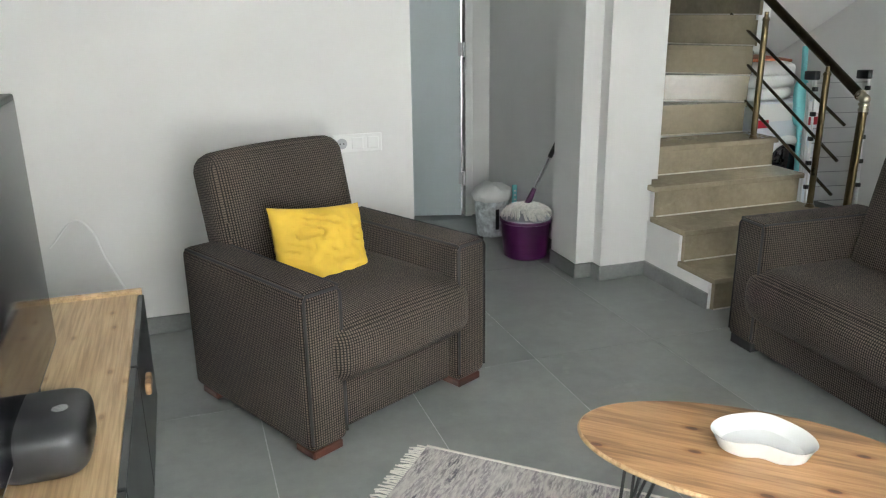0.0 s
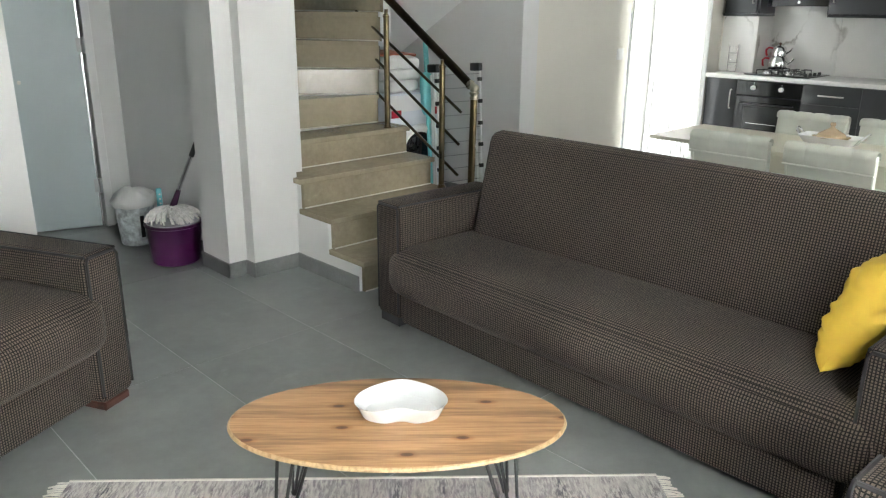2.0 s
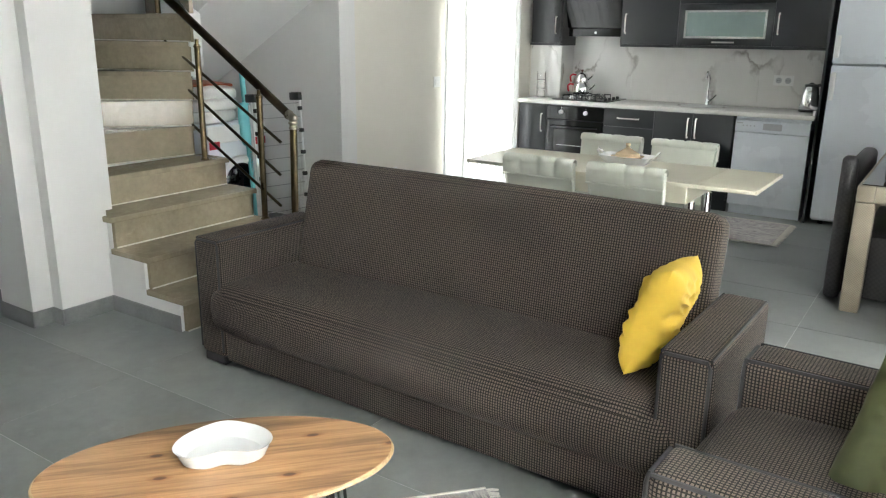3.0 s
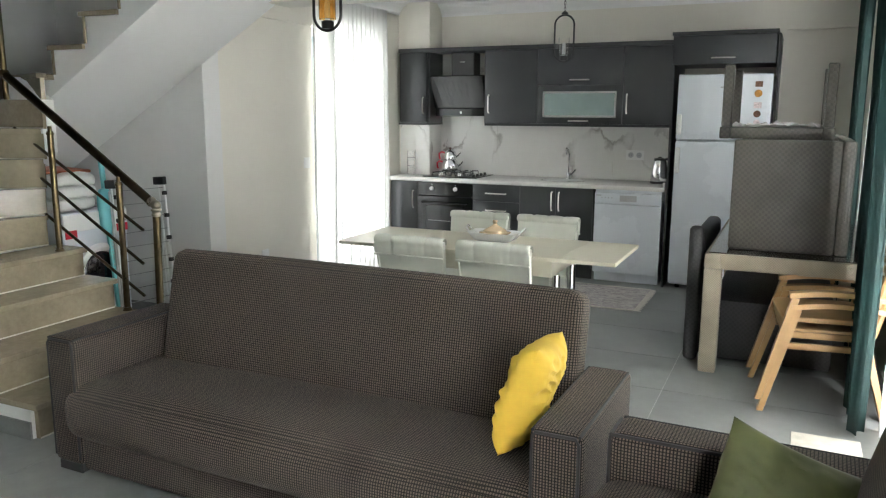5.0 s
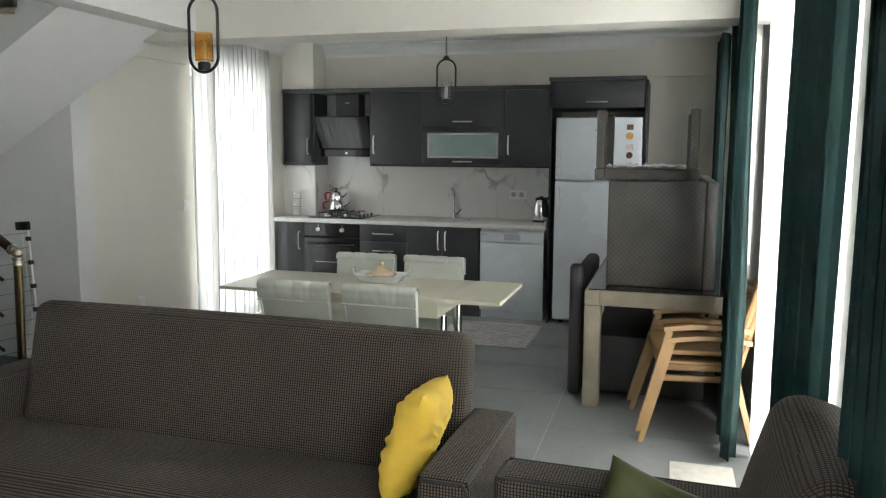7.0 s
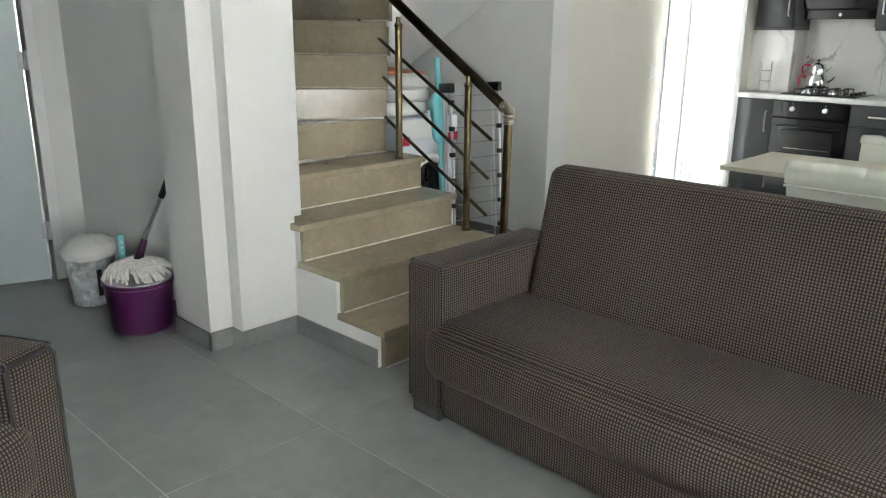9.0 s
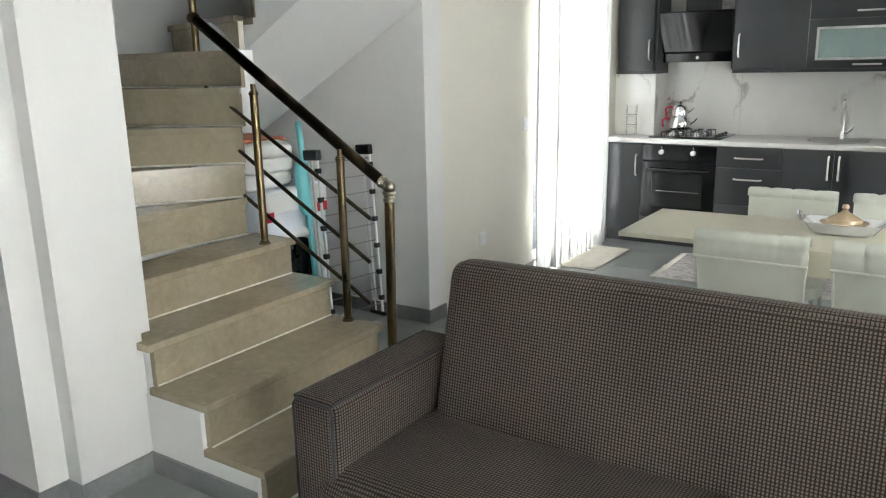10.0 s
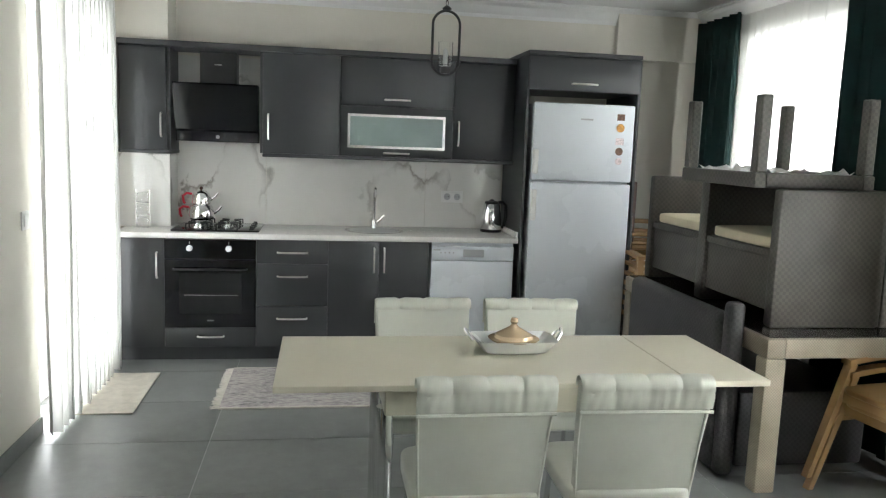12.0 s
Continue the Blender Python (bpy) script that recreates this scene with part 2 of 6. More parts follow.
CERAMIC = plain("white_ceramic", (0.85, 0.86, 0.86), 0.12, vary=0.02, bump=0)
SOFA = weave("brown_houndstooth", (0.118, 0.094, 0.075), (0.0055, 0.005, 0.0048))
SOFA_PLAIN = plain("dark_brown_cloth", (0.034, 0.029, 0.027), 0.85, vary=0.15, bump=0.3, grain=500)
PIPING = plain("black_piping", (0.012, 0.011, 0.011), 0.7)
WOOD_DARK = wood("reddish_dark_wood", (0.10, 0.035, 0.022), (0.04, 0.015, 0.01), 0, 0, 0.35)
WOOD_TABLE = wood("rustic_pine", (0.43, 0.25, 0.118), (0.13, 0.062, 0.028), 0, 0.95, 0.4, 1.0)
WOOD_OAK = wood("light_oak", (0.50, 0.36, 0.20), (0.38, 0.25, 0.13), 1, 0.45, 0.45, 1.2)
YELLOW = plain("yellow_velvet", (0.52, 0.345, 0.035), 0.8, vary=0.12, scale=8, bump=0.2, grain=300)
OLIVE = plain("olive_velvet", (0.045, 0.05, 0.012), 0.75, vary=0.25, scale=8, bump=0.2, grain=300)
GREEN = plain("dark_green_velvet", (0.0025, 0.024, 0.022), 0.8, vary=0.25, scale=6, bump=0.2, grain=300)
SHEER = cloth_sheer("white_sheer", 0.05)
LACE = cloth_sheer("white_lace", 0.08, (0.85, 0.85, 0.83))
MARBLE = marble("white_marble_tile")
RUG = rug_cloth("faded_rug", 0)
RUG_K = rug_cloth("faded_kitchen_rug", 1)
FRINGE = plain("cream_cotton", (0.66, 0.63, 0.57), 0.95, vary=0.1, scale=40, bump=0.4, grain=300)
MAT = plain("beige_mat", (0.56, 0.52, 0.45), 0.95, vary=0.1, scale=20, bump=0.5, grain=200)
PURPLE = plain("purple_plastic", (0.045, 0.006, 0.040), 0.3, vary=0.1)
TURQ = plain("turquoise_plastic", (0.20, 0.62, 0.66), 0.4, vary=0.06)
RED = plain("red_plastic", (0.5, 0.012, 0.03), 0.3)
LEATHER = plain("cream_leatherette", (0.61, 0.62, 0.545), 0.42, vary=0.05, scale=5, bump=0.12, grain=350)
TABLE_TOP = plain("cream_laminate", (0.66, 0.62, 0.50), 0.33, vary=0.03, scale=4, bump=0.03)
DOOR_GREY = plain("grey_blue_door", (0.50, 0.57, 0.585), 0.45, vary=0.03, scale=2, bump=0.03)
WICKER = wicker("brown_wicker", (0.095, 0.085, 0.071), 0.016)
WICKER_DARK = wicker("dark_wicker", (0.045, 0.042, 0.042), 0.015)
TAUPE = wicker("taupe_plastic", (0.37, 0.315, 0.235), 0.007)
TAN = plain("tan_plastic", (0.34, 0.20, 0.085), 0.42, vary=0.1, scale=6)
CUSHION = plain("cream_cushion", (0.66, 0.58, 0.42), 0.9, vary=0.06, bump=0.3, grain=300)
FILM = glass("clear_film", (1, 1, 1), 0.25, 1.3)
CLEAR = glass("clear_glass")
AMBER = glass("amber_glass", (0.95, 0.62, 0.22), 0.05)
FROST = plain("frosted_glass", (0.23, 0.30, 0.29), 0.25, vary=0.1, scale=3, bump=0)
GOLD = plain("gold_glass", (0.66, 0.50, 0.32), 0.12, 0.35, vary=0.2)
BAG = plain("white_bag", (0.78, 0.77, 0.75), 0.35, vary=0.05, bump=0.3, grain=60)
MOP = plain("white_mop", (0.72, 0.70, 0.66), 0.95, vary=0.15, scale=60, bump=0.5)
STICKER_A = plain("orange_sticker", (0.62, 0.3, 0.07), 0.5, vary=0.4, scale=60)
STICKER_B = plain("brown_sticker", (0.16, 0.08, 0.05), 0.5, vary=0.5, scale=60)
STICKER_C = plain("pale_sticker", (0.72, 0.62, 0.64), 0.5, vary=0.4, scale=60)
TOWEL = plain("white_towel", (0.76, 0.75, 0.73), 0.95, vary=0.06, bump=0.5, grain=200)
ORANGE = plain("terracotta_plastic", (0.45, 0.13, 0.06), 0.5)
GROUND = plain("ground", (0.2, 0.2, 0.18), 0.9, vary=0.3, scale=0.5)


# ---- mesh helpers ----
def mesh():
    return bmesh.new()


def put(bm, verts, loc=(0, 0, 0), rot=(0, 0, 0)):
    bmesh.ops.transform(bm, matrix=pose(*loc, *rot), verts=verts)


def box(bm, a, b, bevel=0.0, seg=2):
    """A box from corner a to corner b."""
    lo, hi = [min(p, q) for p, q in zip(a, b)], [max(p, q) for p, q in zip(a, b)]
    g = bmesh.ops.create_cube(bm, size=1)
    for v in g["verts"]:
        v.co = Vector([lo[i] + (v.co[i] + 0.5) * (hi[i] - lo[i]) for i in range(3)])
    if bevel:
        edges = {e for v in g["verts"] for e in v.link_edges}
        bmesh.ops.bevel(bm, geom=list(edges), offset=bevel, segments=seg, affect="EDGES", profile=0.5)
    return bm


def cyl(bm, a, b, r, r2=None, n=16, caps=True):
    """A round bar from a to b."""
    a, b = Vector(a), Vector(b)
    d = b - a
    g = bmesh.ops.create_cone(bm, cap_ends=caps, segments=n, radius1=r, radius2=r if r2 is None else r2, depth=d.length)
    bmesh.ops.transform(bm, matrix=Matrix.Translation((a + b) / 2) @ d.to_track_quat("Z", "Y").to_matrix().to_4x4(), verts=g["verts"])
    return bm


def ball(bm, c, r, sx=1, sy=1, sz=1, n=12):
    g = bmesh.ops.create_uvsphere(bm, u_segments=n * 2, v_segments=n, radius=r)
    for v in g["verts"]:
        v.co = Vector((c[0] + v.co.x * sx, c[1] + v.co.y * sy, c[2] + v.co.z * sz))
    return bm


def tube(bm, pts, r, n=8, closed=False):
    """A round wire through the points."""
    pts = [Vector(p) for p in pts]
    rings = []
    k = len(pts)
    for i, p in enumerate(pts):
        d = (pts[(i + 1) % k] - pts[i - 1]) if closed else (pts[min(i + 1, k - 1)] - pts[max(i - 1, 0)])
        q = d.normalized().to_track_quat("Z", "Y").to_matrix()
        if rings:
            ref = (ref - d.normalized() * ref.dot(d.normalized())).normalized()
        else:
            ref = q @ Vector((1, 0, 0))
        other = d.normalized().cross(ref)
        rings.append([bm.verts.new(p + r * (math.cos(2 * math.pi * j / n) * ref + math.sin(2 * math.pi * j / n) * other)) for j in range(n)])
    for i in range(k if closed else k - 1):
        u, w = rings[i], rings[(i + 1) % k]
        for j in range(n):
            bm.faces.new((u[j], u[(j + 1) % n], w[(j + 1) % n], w[j]))
    if not closed:
        bm.faces.new(rings[0][::-1])
        bm.faces.new(rings[-1])
    return bm


def lathe(bm, profile, c=(0, 0, 0), n=24):
    """A turned body: profile is (radius, height) from bottom to top."""
    rings = []
    for r, z in profile:
        rings.append([bm.verts.new((c[0] + r * math.cos(2 * math.pi * j / n), c[1] + r * math.sin(2 * math.pi * j / n), c[2] + z)) for j in range(n)])
    for u, w in zip(rings, rings[1:]):
        for j in range(n):
            bm.faces.new((u[j], u[(j + 1) % n], w[(j + 1) % n], w[j]))
    bm.faces.new(rings[0][::-1])
    bm.faces.new(rings[-1])
    return bm


def prism(bm, outline, axis, a, b):
    """An outline of 2D points pushed from a to b along an axis (0 x, 1 y, 2 z)."""
    def at(p, t):
        return Vector([t, p[0], p[1]] if axis == 0 else [p[0], t, p[1]] if axis == 1 else [p[0], p[1], t])
    u, w = [bm.verts.new(at(p, a)) for p in outline], [bm.verts.new(at(p, b)) for p in outline]
    n = len(outline)
    for i in range(n):
        bm.faces.new((u[i], u[(i + 1) % n], w[(i + 1) % n], w[i]))
    bm.faces.new(u[::-1])
    bm.faces.new(w)
    bmesh.ops.recalc_face_normals(bm, faces=bm.faces)
    return bm


def puff(bm, c, size, e=0.35, n=14):
    """A stuffed block: a box with swelling faces and soft edges."""
    g = bmesh.ops.create_uvsphere(bm, u_segments=n * 3, v_segments=n * 2, radius=1)
    def f(t):
        return math.copysign(abs(t) ** e, t)
    for v in g["verts"]:
        p = v.co.normalized()
        ph = math.asin(max(-1, min(1, p.z)))
        th = math.atan2(p.y, p.x)
        co, si = f(math.cos(ph)), f(math.sin(ph))
        v.co = Vector((c[0] + size[0] / 2 * co * f(math.cos(th)), c[1] + size[1] / 2 * co * f(math.sin(th)), c[2] + size[2] / 2 * si))
    return bm


def stuffed(bm, c, size, r, bulge=(0, 0, 0), n=14):
    """An upholstered block: rounded edges of radius r and faces that swell by bulge."""
    g = bmesh.ops.create_cube(bm, size=2)
    bmesh.ops.subdivide_edges(bm, edges=list({e for v in g["verts"] for e in v.link_edges}), cuts=n, use_grid_fill=True)
    half = [s / 2 for s in size]
    for v in bm.verts:
        p = [math.sin(math.pi / 2 * k) for k in v.co]
        q = [k * h for k, h in zip(p, half)]
        core = [max(-(h - r), min(h - r, k)) for k, h in zip(q, half)]
        d = Vector([a - b for a, b in zip(q, core)])
        if d.length > 1e-9:
            d = d.normalized() * r
        out = [a + b for a, b in zip(core, d)]
        for i in range(3):
            j, k = (i + 1) % 3, (i + 2) % 3
            out[i] += p[i] ** 3 * bulge[i] * (1 - p[j] ** 2) * (1 - p[k] ** 2)
        v.co = Vector(out) + Vector(c)
    return bm


def pillow_mesh(bm, w, h, t, seed=0):
    """A cushion in the x-z plane with pinched corners and creases."""
    n = 44
    grid = {}
    for side in (-1, 1):
        for i in range(n + 1):
            for j in range(n + 1):
                u, v = 2 * i / n - 1, 2 * j / n - 1
                rim = i in (0, n) or j in (0, n)
                if side == 1 and rim:
                    grid[side, i, j] = grid[-1, i, j]
                    continue
                k = max(0, (1 - u ** 4) * (1 - v ** 4)) ** 0.55
                crease = 0.030 * abs(noise.noise((u * 2.6 + v * 1.8 + seed, v * 4.0 - u, side * 3.0))) * k + 0.005 * noise.noise((u * 9 + seed, v * 7, side)) * k + 0.010 * noise.noise((u * 1.3 + seed, v * 1.5, side)) * k
                pinch = 1 - 0.07 * (1 - u * u) * abs(v) ** 3
                pinch2 = 1 - 0.07 * (1 - v * v) * abs(u) ** 3
                grid[side, i, j] = bm.verts.new((u * w / 2 * pinch2, side * (t / 2 * k) + crease, v * h / 2 * pinch))
        for i in range(n):
            for j in range(n):
                q = [grid[side, i, j], grid[side, i + 1, j], grid[side, i + 1, j + 1], grid[side, i, j + 1]]
                bm.faces.new(q if side == -1 else q[::-1])
    return bm


def part(name, bm, mat, parent=None, label="", smooth=True):
    me = bpy.data.meshes.new(name)
    bmesh.ops.recalc_face_normals(bm, faces=bm.faces)
    layer = bm.loops.layers.uv.new("cloth")
    for f in bm.faces:
        n = [abs(k) for k in f.normal]
        a, b = ((1, 2), (0, 2), (0, 1))[n.index(max(n))]
        for l in f.loops:
            l[layer].uv = (l.vert.co[a] + 10, l.vert.co[b] + 10)
    bm.to_mesh(me)
    bm.free()
    me.materials.append(mat)
    if smooth:
        me.shade_smooth()
        me.set_sharp_from_angle(angle=radians(35))
    ob = new(name, me)
    if parent:
        ob.parent = parent
    if label:
        ob["label"] = label
    return ob


def thing(name, at, label, category, group="", rz=0.0, rx=0.0, ry=0.0):
    ob = new(name)
    ob.empty_display_size = 0.1
    ob.matrix_basis = pose(*at, rx, ry, rz)
    return tagged(ob, label, category, group)


def structure(name, bm, mat, label, category="structure"):
    return tagged(part(name, bm, mat, smooth=False), label, category, kind="structure")


def boxes(*pairs):
    bm = mesh()
    for a, b in pairs:
        box(bm, a, b)
    return bm


# ---- the large structure ----
X0, X1, Y0, Y1, H = -0.62, 7.86, -0.62, 3.79, 2.62
BEAM = 2.22

structure("ground", boxes(((-300, -300, -0.45), (300, 300, -0.25))), GROUND, "plain ground outside the house", "ground")
floor = structure("floor", boxes(((X0 - 0.2, Y0 - 0.2, -0.2), (X1 + 0.2, 5.8, -0.0015))), GROUT, "pale grout bed of the grey tile floor", "floor")
structure("wall_west", boxes(((X0 - 0.2, Y0 - 0.2, 0), (X0, Y1 + 0.2, H))), WALL, "plain off-white painted wall", "wall")
structure("wall_north_living", boxes(((X0, Y1, 0), (1.30, Y1 + 0.15, H))), WALL, "plain off-white painted wall behind the armchair", "wall")
structure("wall_hall_west", boxes(((1.15, Y1 + 0.15, 0), (1.30, 5.75, H))), WALL, "plain painted hall wall", "wall")
structure("wall_hall_north", boxes(((1.30, 5.72, 0), (2.46, 5.87, H)), ((2.16, 5.33, 0), (2.46, 5.72, H)), ((1.30, 5.40, 2.08), (2.16, 5.72, H))), WALL, "painted hall end wall with a doorway", "wall")
structure("wall_hall_east", boxes(((2.345, 4.09, 0), (2.66, 5.33, 4.3))), WALL, "shaded painted hall wall", "wall")
structure("column", boxes(((2.25, 3.785, 0), (2.36, 4.09, H)), ((2.36, 3.70, 0), (2.66, 4.09, 4.3)), ((2.66, 3.702, 0.56), (2.70, 4.09, 4.3))), WALL, "off-white painted column beside the stairs", "column")
structure("wall_stair_north", boxes(((2.66, 5.15, 0), (4.63, 5.30, 4.3))), WALL, "painted wall at the back of the stairs", "wall")
structure("wall_stair_east", boxes(((4.63, 3.75, 0), (4.80, 5.30, 4.3)), ((4.63, 2.9, H + 0.2), (4.80, 3.75, 4.3))), WALL, "painted wall beside the stair niche", "wall")
structure("wall_stair_upper", boxes(((2.66, 2.70, H + 0.2), (4.63, 2.9, 4.3)), ((2.46, 2.70, H + 0.2), (2.66, 3.70, 4.3))), WALL, "painted wall round the stairwell upstairs", "wall")
structure("wall_north_kitchen", boxes(((4.80, 3.75, 0), (5.98, 3.95, H)), ((5.98, 3.75, 2.25), (7.05, 3.95, H)), ((7.05, 3.75, 0), (X1, 3.95, H))), WALL_K, "cream painted wall with a balcony doorway", "wall")
structure("wall_east", boxes(((X1, Y0 - 0.2, 0), (X1 + 0.2, 3.95, H))), WALL_K, "cream painted kitchen wall", "wall")
structure("pilaster_kitchen", boxes(((7.56, 3.40, 0.9), (X1, 3.75, 1.40)), ((7.56, 3.40, 2.16), (X1, 3.75, H))), WALL_K, "cream boxed pilaster in the kitchen corner", "column")
structure("wall_south", boxes(((X0, Y0 - 0.2, 0), (0.0, Y0, H)), ((0.0, Y0 - 0.2, 0), (1.7, Y0, 0.3)), ((0.0, Y0 - 0.2, 2.25), (1.7, Y0, H)),
                              ((1.7, Y0 - 0.2, 0), (3.0, Y0, H)), ((3.0, Y0 - 0.2, 2.25), (4.5, Y0, H)), ((4.5, Y0 - 0.2, 0), (5.9, Y0, H)),
                              ((5.9, Y0 - 0.2, 0), (7.05, Y0, 0.8)), ((5.9, Y0 - 0.2, 2.3), (7.05, Y0, H)), ((7.05, Y0 - 0.2, 0), (X1, Y0, H))), WALL_K, "cream painted window wall", "wall")
structure("ceiling", boxes(((X0 - 0.2, Y0 - 0.2, H), (2.46, 5.87, H + 0.2)), ((2.46, Y0 - 0.2, H), (4.80, 2.9, H + 0.2)), ((4.80, Y0 - 0.2, H), (X1 + 0.2, 3.95, H + 0.2)), ((2.46, 2.7, 4.3), (4.80, 5.4, 4.4))), CEIL, "white painted ceiling", "ceiling")
structure("beam_middle", boxes(((4.55, Y0, BEAM), (4.80, 3.12, H))), WALL_K, "cream painted ceiling beam between the rooms", "beam")
structure("beam_stair", boxes(((2.66, 2.72, BEAM + 0.05), (4.55, 2.9, H))), WALL, "painted ceiling beam beside the stairwell", "beam")
structure("beam_north", boxes(((4.80, 3.715, 2.24), (5.9, 3.75, H))), WALL_K, "shallow painted beam over the wall", "beam")
structure("beam_east", boxes(((7.80, Y0, 2.24), (X1, 0.10, H))), WALL_K, "shallow painted beam over the fridge", "beam")


def cornice(bm, axis, a, b, wall, inward):
    """A stepped, coved plaster moulding under the ceiling."""
    s = inward
    prof = [(0, 0), (0, -0.12), (0.012, -0.12), (0.016, -0.095), (0.03, -0.075), (0.055, -0.04), (0.085, -0.022), (0.09, -0.012), (0.11, -0.012), (0.11, 0)]
    pts = [(wall + s * u, H - 0.001 + w) for u, w in prof]
    prism(bm, pts, axis, a, b)


cm = mesh()
cornice(cm, 1, Y0, 3.75, X1 - (0.0), -1)
cornice(cm, 0, 4.81, X1, Y0, 1)
cornice(cm, 0, 4.81, X1, 3.75, -1)
cornice(cm, 1, Y0, 3.75, 4.80, 1)
structure("cornice", cm, CEIL, "white moulded plaster cornice", "cornice")

# skirting tiles
def skirting(name, a, b):
    bm = mesh()
    box(bm, a, b, 0.002, 1)
    structure(name, bm, SKIRT, "grey tile skirting with a pale joint", "baseboard")


SK = 0.085
skirting("baseboard", (X0, Y1 - 0.012, 0), (1.30, Y1 - 0.0005, SK))
skirting("baseboard", (2.2375, 3.773, 0), (2.2495, 4.09, SK))
skirting("baseboard", (2.2375, 3.773, 0), (2.348, 3.7845, SK))
skirting("baseboard", (2.348, 3.688, 0), (2.3595, 3.7845, SK))
skirting("baseboard", (2.3595, 3.688, 0), (2.658, 3.6995, SK))
skirting("baseboard", (2.333, 4.10, 0), (2.3445, 5.33, SK))
skirting("baseboard", (4.618, 3.738, 0), (4.6295, 5.15, SK))
skirting("baseboard", (5.10, 3.738, 0), (5.98, 3.7495, SK))
skirting("baseboard", (4.63, 3.738, 0), (4.80, 3.7495, SK))

# ---- stairs ----
SX0, SX1 = 2.67, 3.65
TREADS = [(3.10, 0.177), (3.37, 0.354), (3.65, 0.531), (3.89, 0.705), (4.13, None)]
stairs = tagged(new("staircase"), "brown polished stone staircase turning back above a niche", "staircase", kind="structure")
for i in range(4):
    (ya, z), (yb, _) = TREADS[i], TREADS[i + 1]
    zb = 0 if i == 0 else TREADS[i - 1][1]
    bm = mesh()
    box(bm, (SX0 - (0.024 if i != 2 else 0.034), ya - 0.02, z - 0.03), (SX1 + 0.02, yb + 0.02, z), 0.003, 1)
    part("tread", bm, STEP, stairs, smooth=False)
    bm = mesh()
    box(bm, (SX0, ya, zb), (SX1, ya + 0.025, z - 0.03))
    part("riser", bm, STEP, stairs, smooth=False)
    bm = mesh()
    box(bm, (SX0 + 0.002, ya - 0.004, zb + 0.0005), (SX1 - 0.002, ya - 0.0005, zb + 0.007))
    part("joint", bm, STEP_EDGE, stairs, smooth=False)
    bm = mesh()
    box(bm, (SX0 + 0.001, ya + 0.025, 0), (SX1 - 0.03, yb, z - 0.031))
    part("core", bm, WALL, stairs, "white painted stair side", smooth=False)
# stone cheeks on the open side
for i in range(4):
    (ya, z), (yb, _) = TREADS[i], TREADS[i + 1]
    bm = mesh()
    box(bm, (SX1 - 0.029, ya + 0.026, max(0, z - 0.2)), (SX1 - 0.001, yb, z - 0.031))
    part("cheek", bm, STEP, stairs, smooth=False)
# winders, fanning round a pivot
PX, PY = 3.62, 4.13
WIND = [(6, 0.895), (31, 1.06), (49, 1.24), (68, 1.425), (88, 1.60), (112, 1.76)]
def rim(angle):
    """Where the ray at that angle from the pivot (0 towards -x, 90 towards +y) meets the stairwell's walls."""
    d = Vector((-math.cos(radians(angle)), math.sin(radians(angle))))
    ts = []
    if d.x < -1e-6:
        ts.append((SX0 - PX) / d.x)
    if d.x > 1e-6:
        ts.append((4.62 - PX) / d.x)
    if d.y > 1e-6:
        ts.append((5.14 - PY) / d.y)
    t = min(ts)
    return (PX + d.x * t, PY + d.y * t)


for k, (ang, z) in enumerate(WIND):
    nxt = WIND[k + 1][0] if k + 1 < len(WIND) else 150
    out = [(PX, PY), rim(ang)]
    corner = math.degrees(math.atan2(5.14 - PY, PX - SX0))
    corner2 = 180 - math.degrees(math.atan2(5.14 - PY, 4.62 - PX))
    if ang < corner < nxt:
        out.append((SX0, 5.14))
    if ang < corner2 < nxt:
        out.append((4.62, 5.14))
    out.append(rim(nxt))
    bm = mesh()
    prism(bm, out, 2, z - 0.03, z)
    part("tread", bm, STEP, stairs, smooth=False)
    prev = WIND[k - 1][1] if k else 0.705
    c, s = math.cos(radians(ang)), math.sin(radians(ang))
    r = rim(ang)
    bm = mesh()
    prism(bm, [(PX + 0.02 * s, PY + 0.02 * c), (r[0] + 0.02 * s, r[1] + 0.02 * c), (r[0] + 0.045 * s, r[1] + 0.045 * c), (PX + 0.045 * s, PY + 0.045 * c)], 2, prev - 0.0005, z - 0.03)
    part("riser", bm, STEP, stairs, smooth=False)
    bm = mesh()
    prism(bm, [(PX + 0.016 * s, PY + 0.016 * c), (r[0] + 0.016 * s, r[1] + 0.016 * c), (r[0] + 0.0195 * s, r[1] + 0.0195 * c), (PX + 0.0195 * s, PY + 0.0195 * c)], 2, prev + 0.0005, prev + 0.007)
    part("joint", bm, STEP_EDGE, stairs, smooth=False)
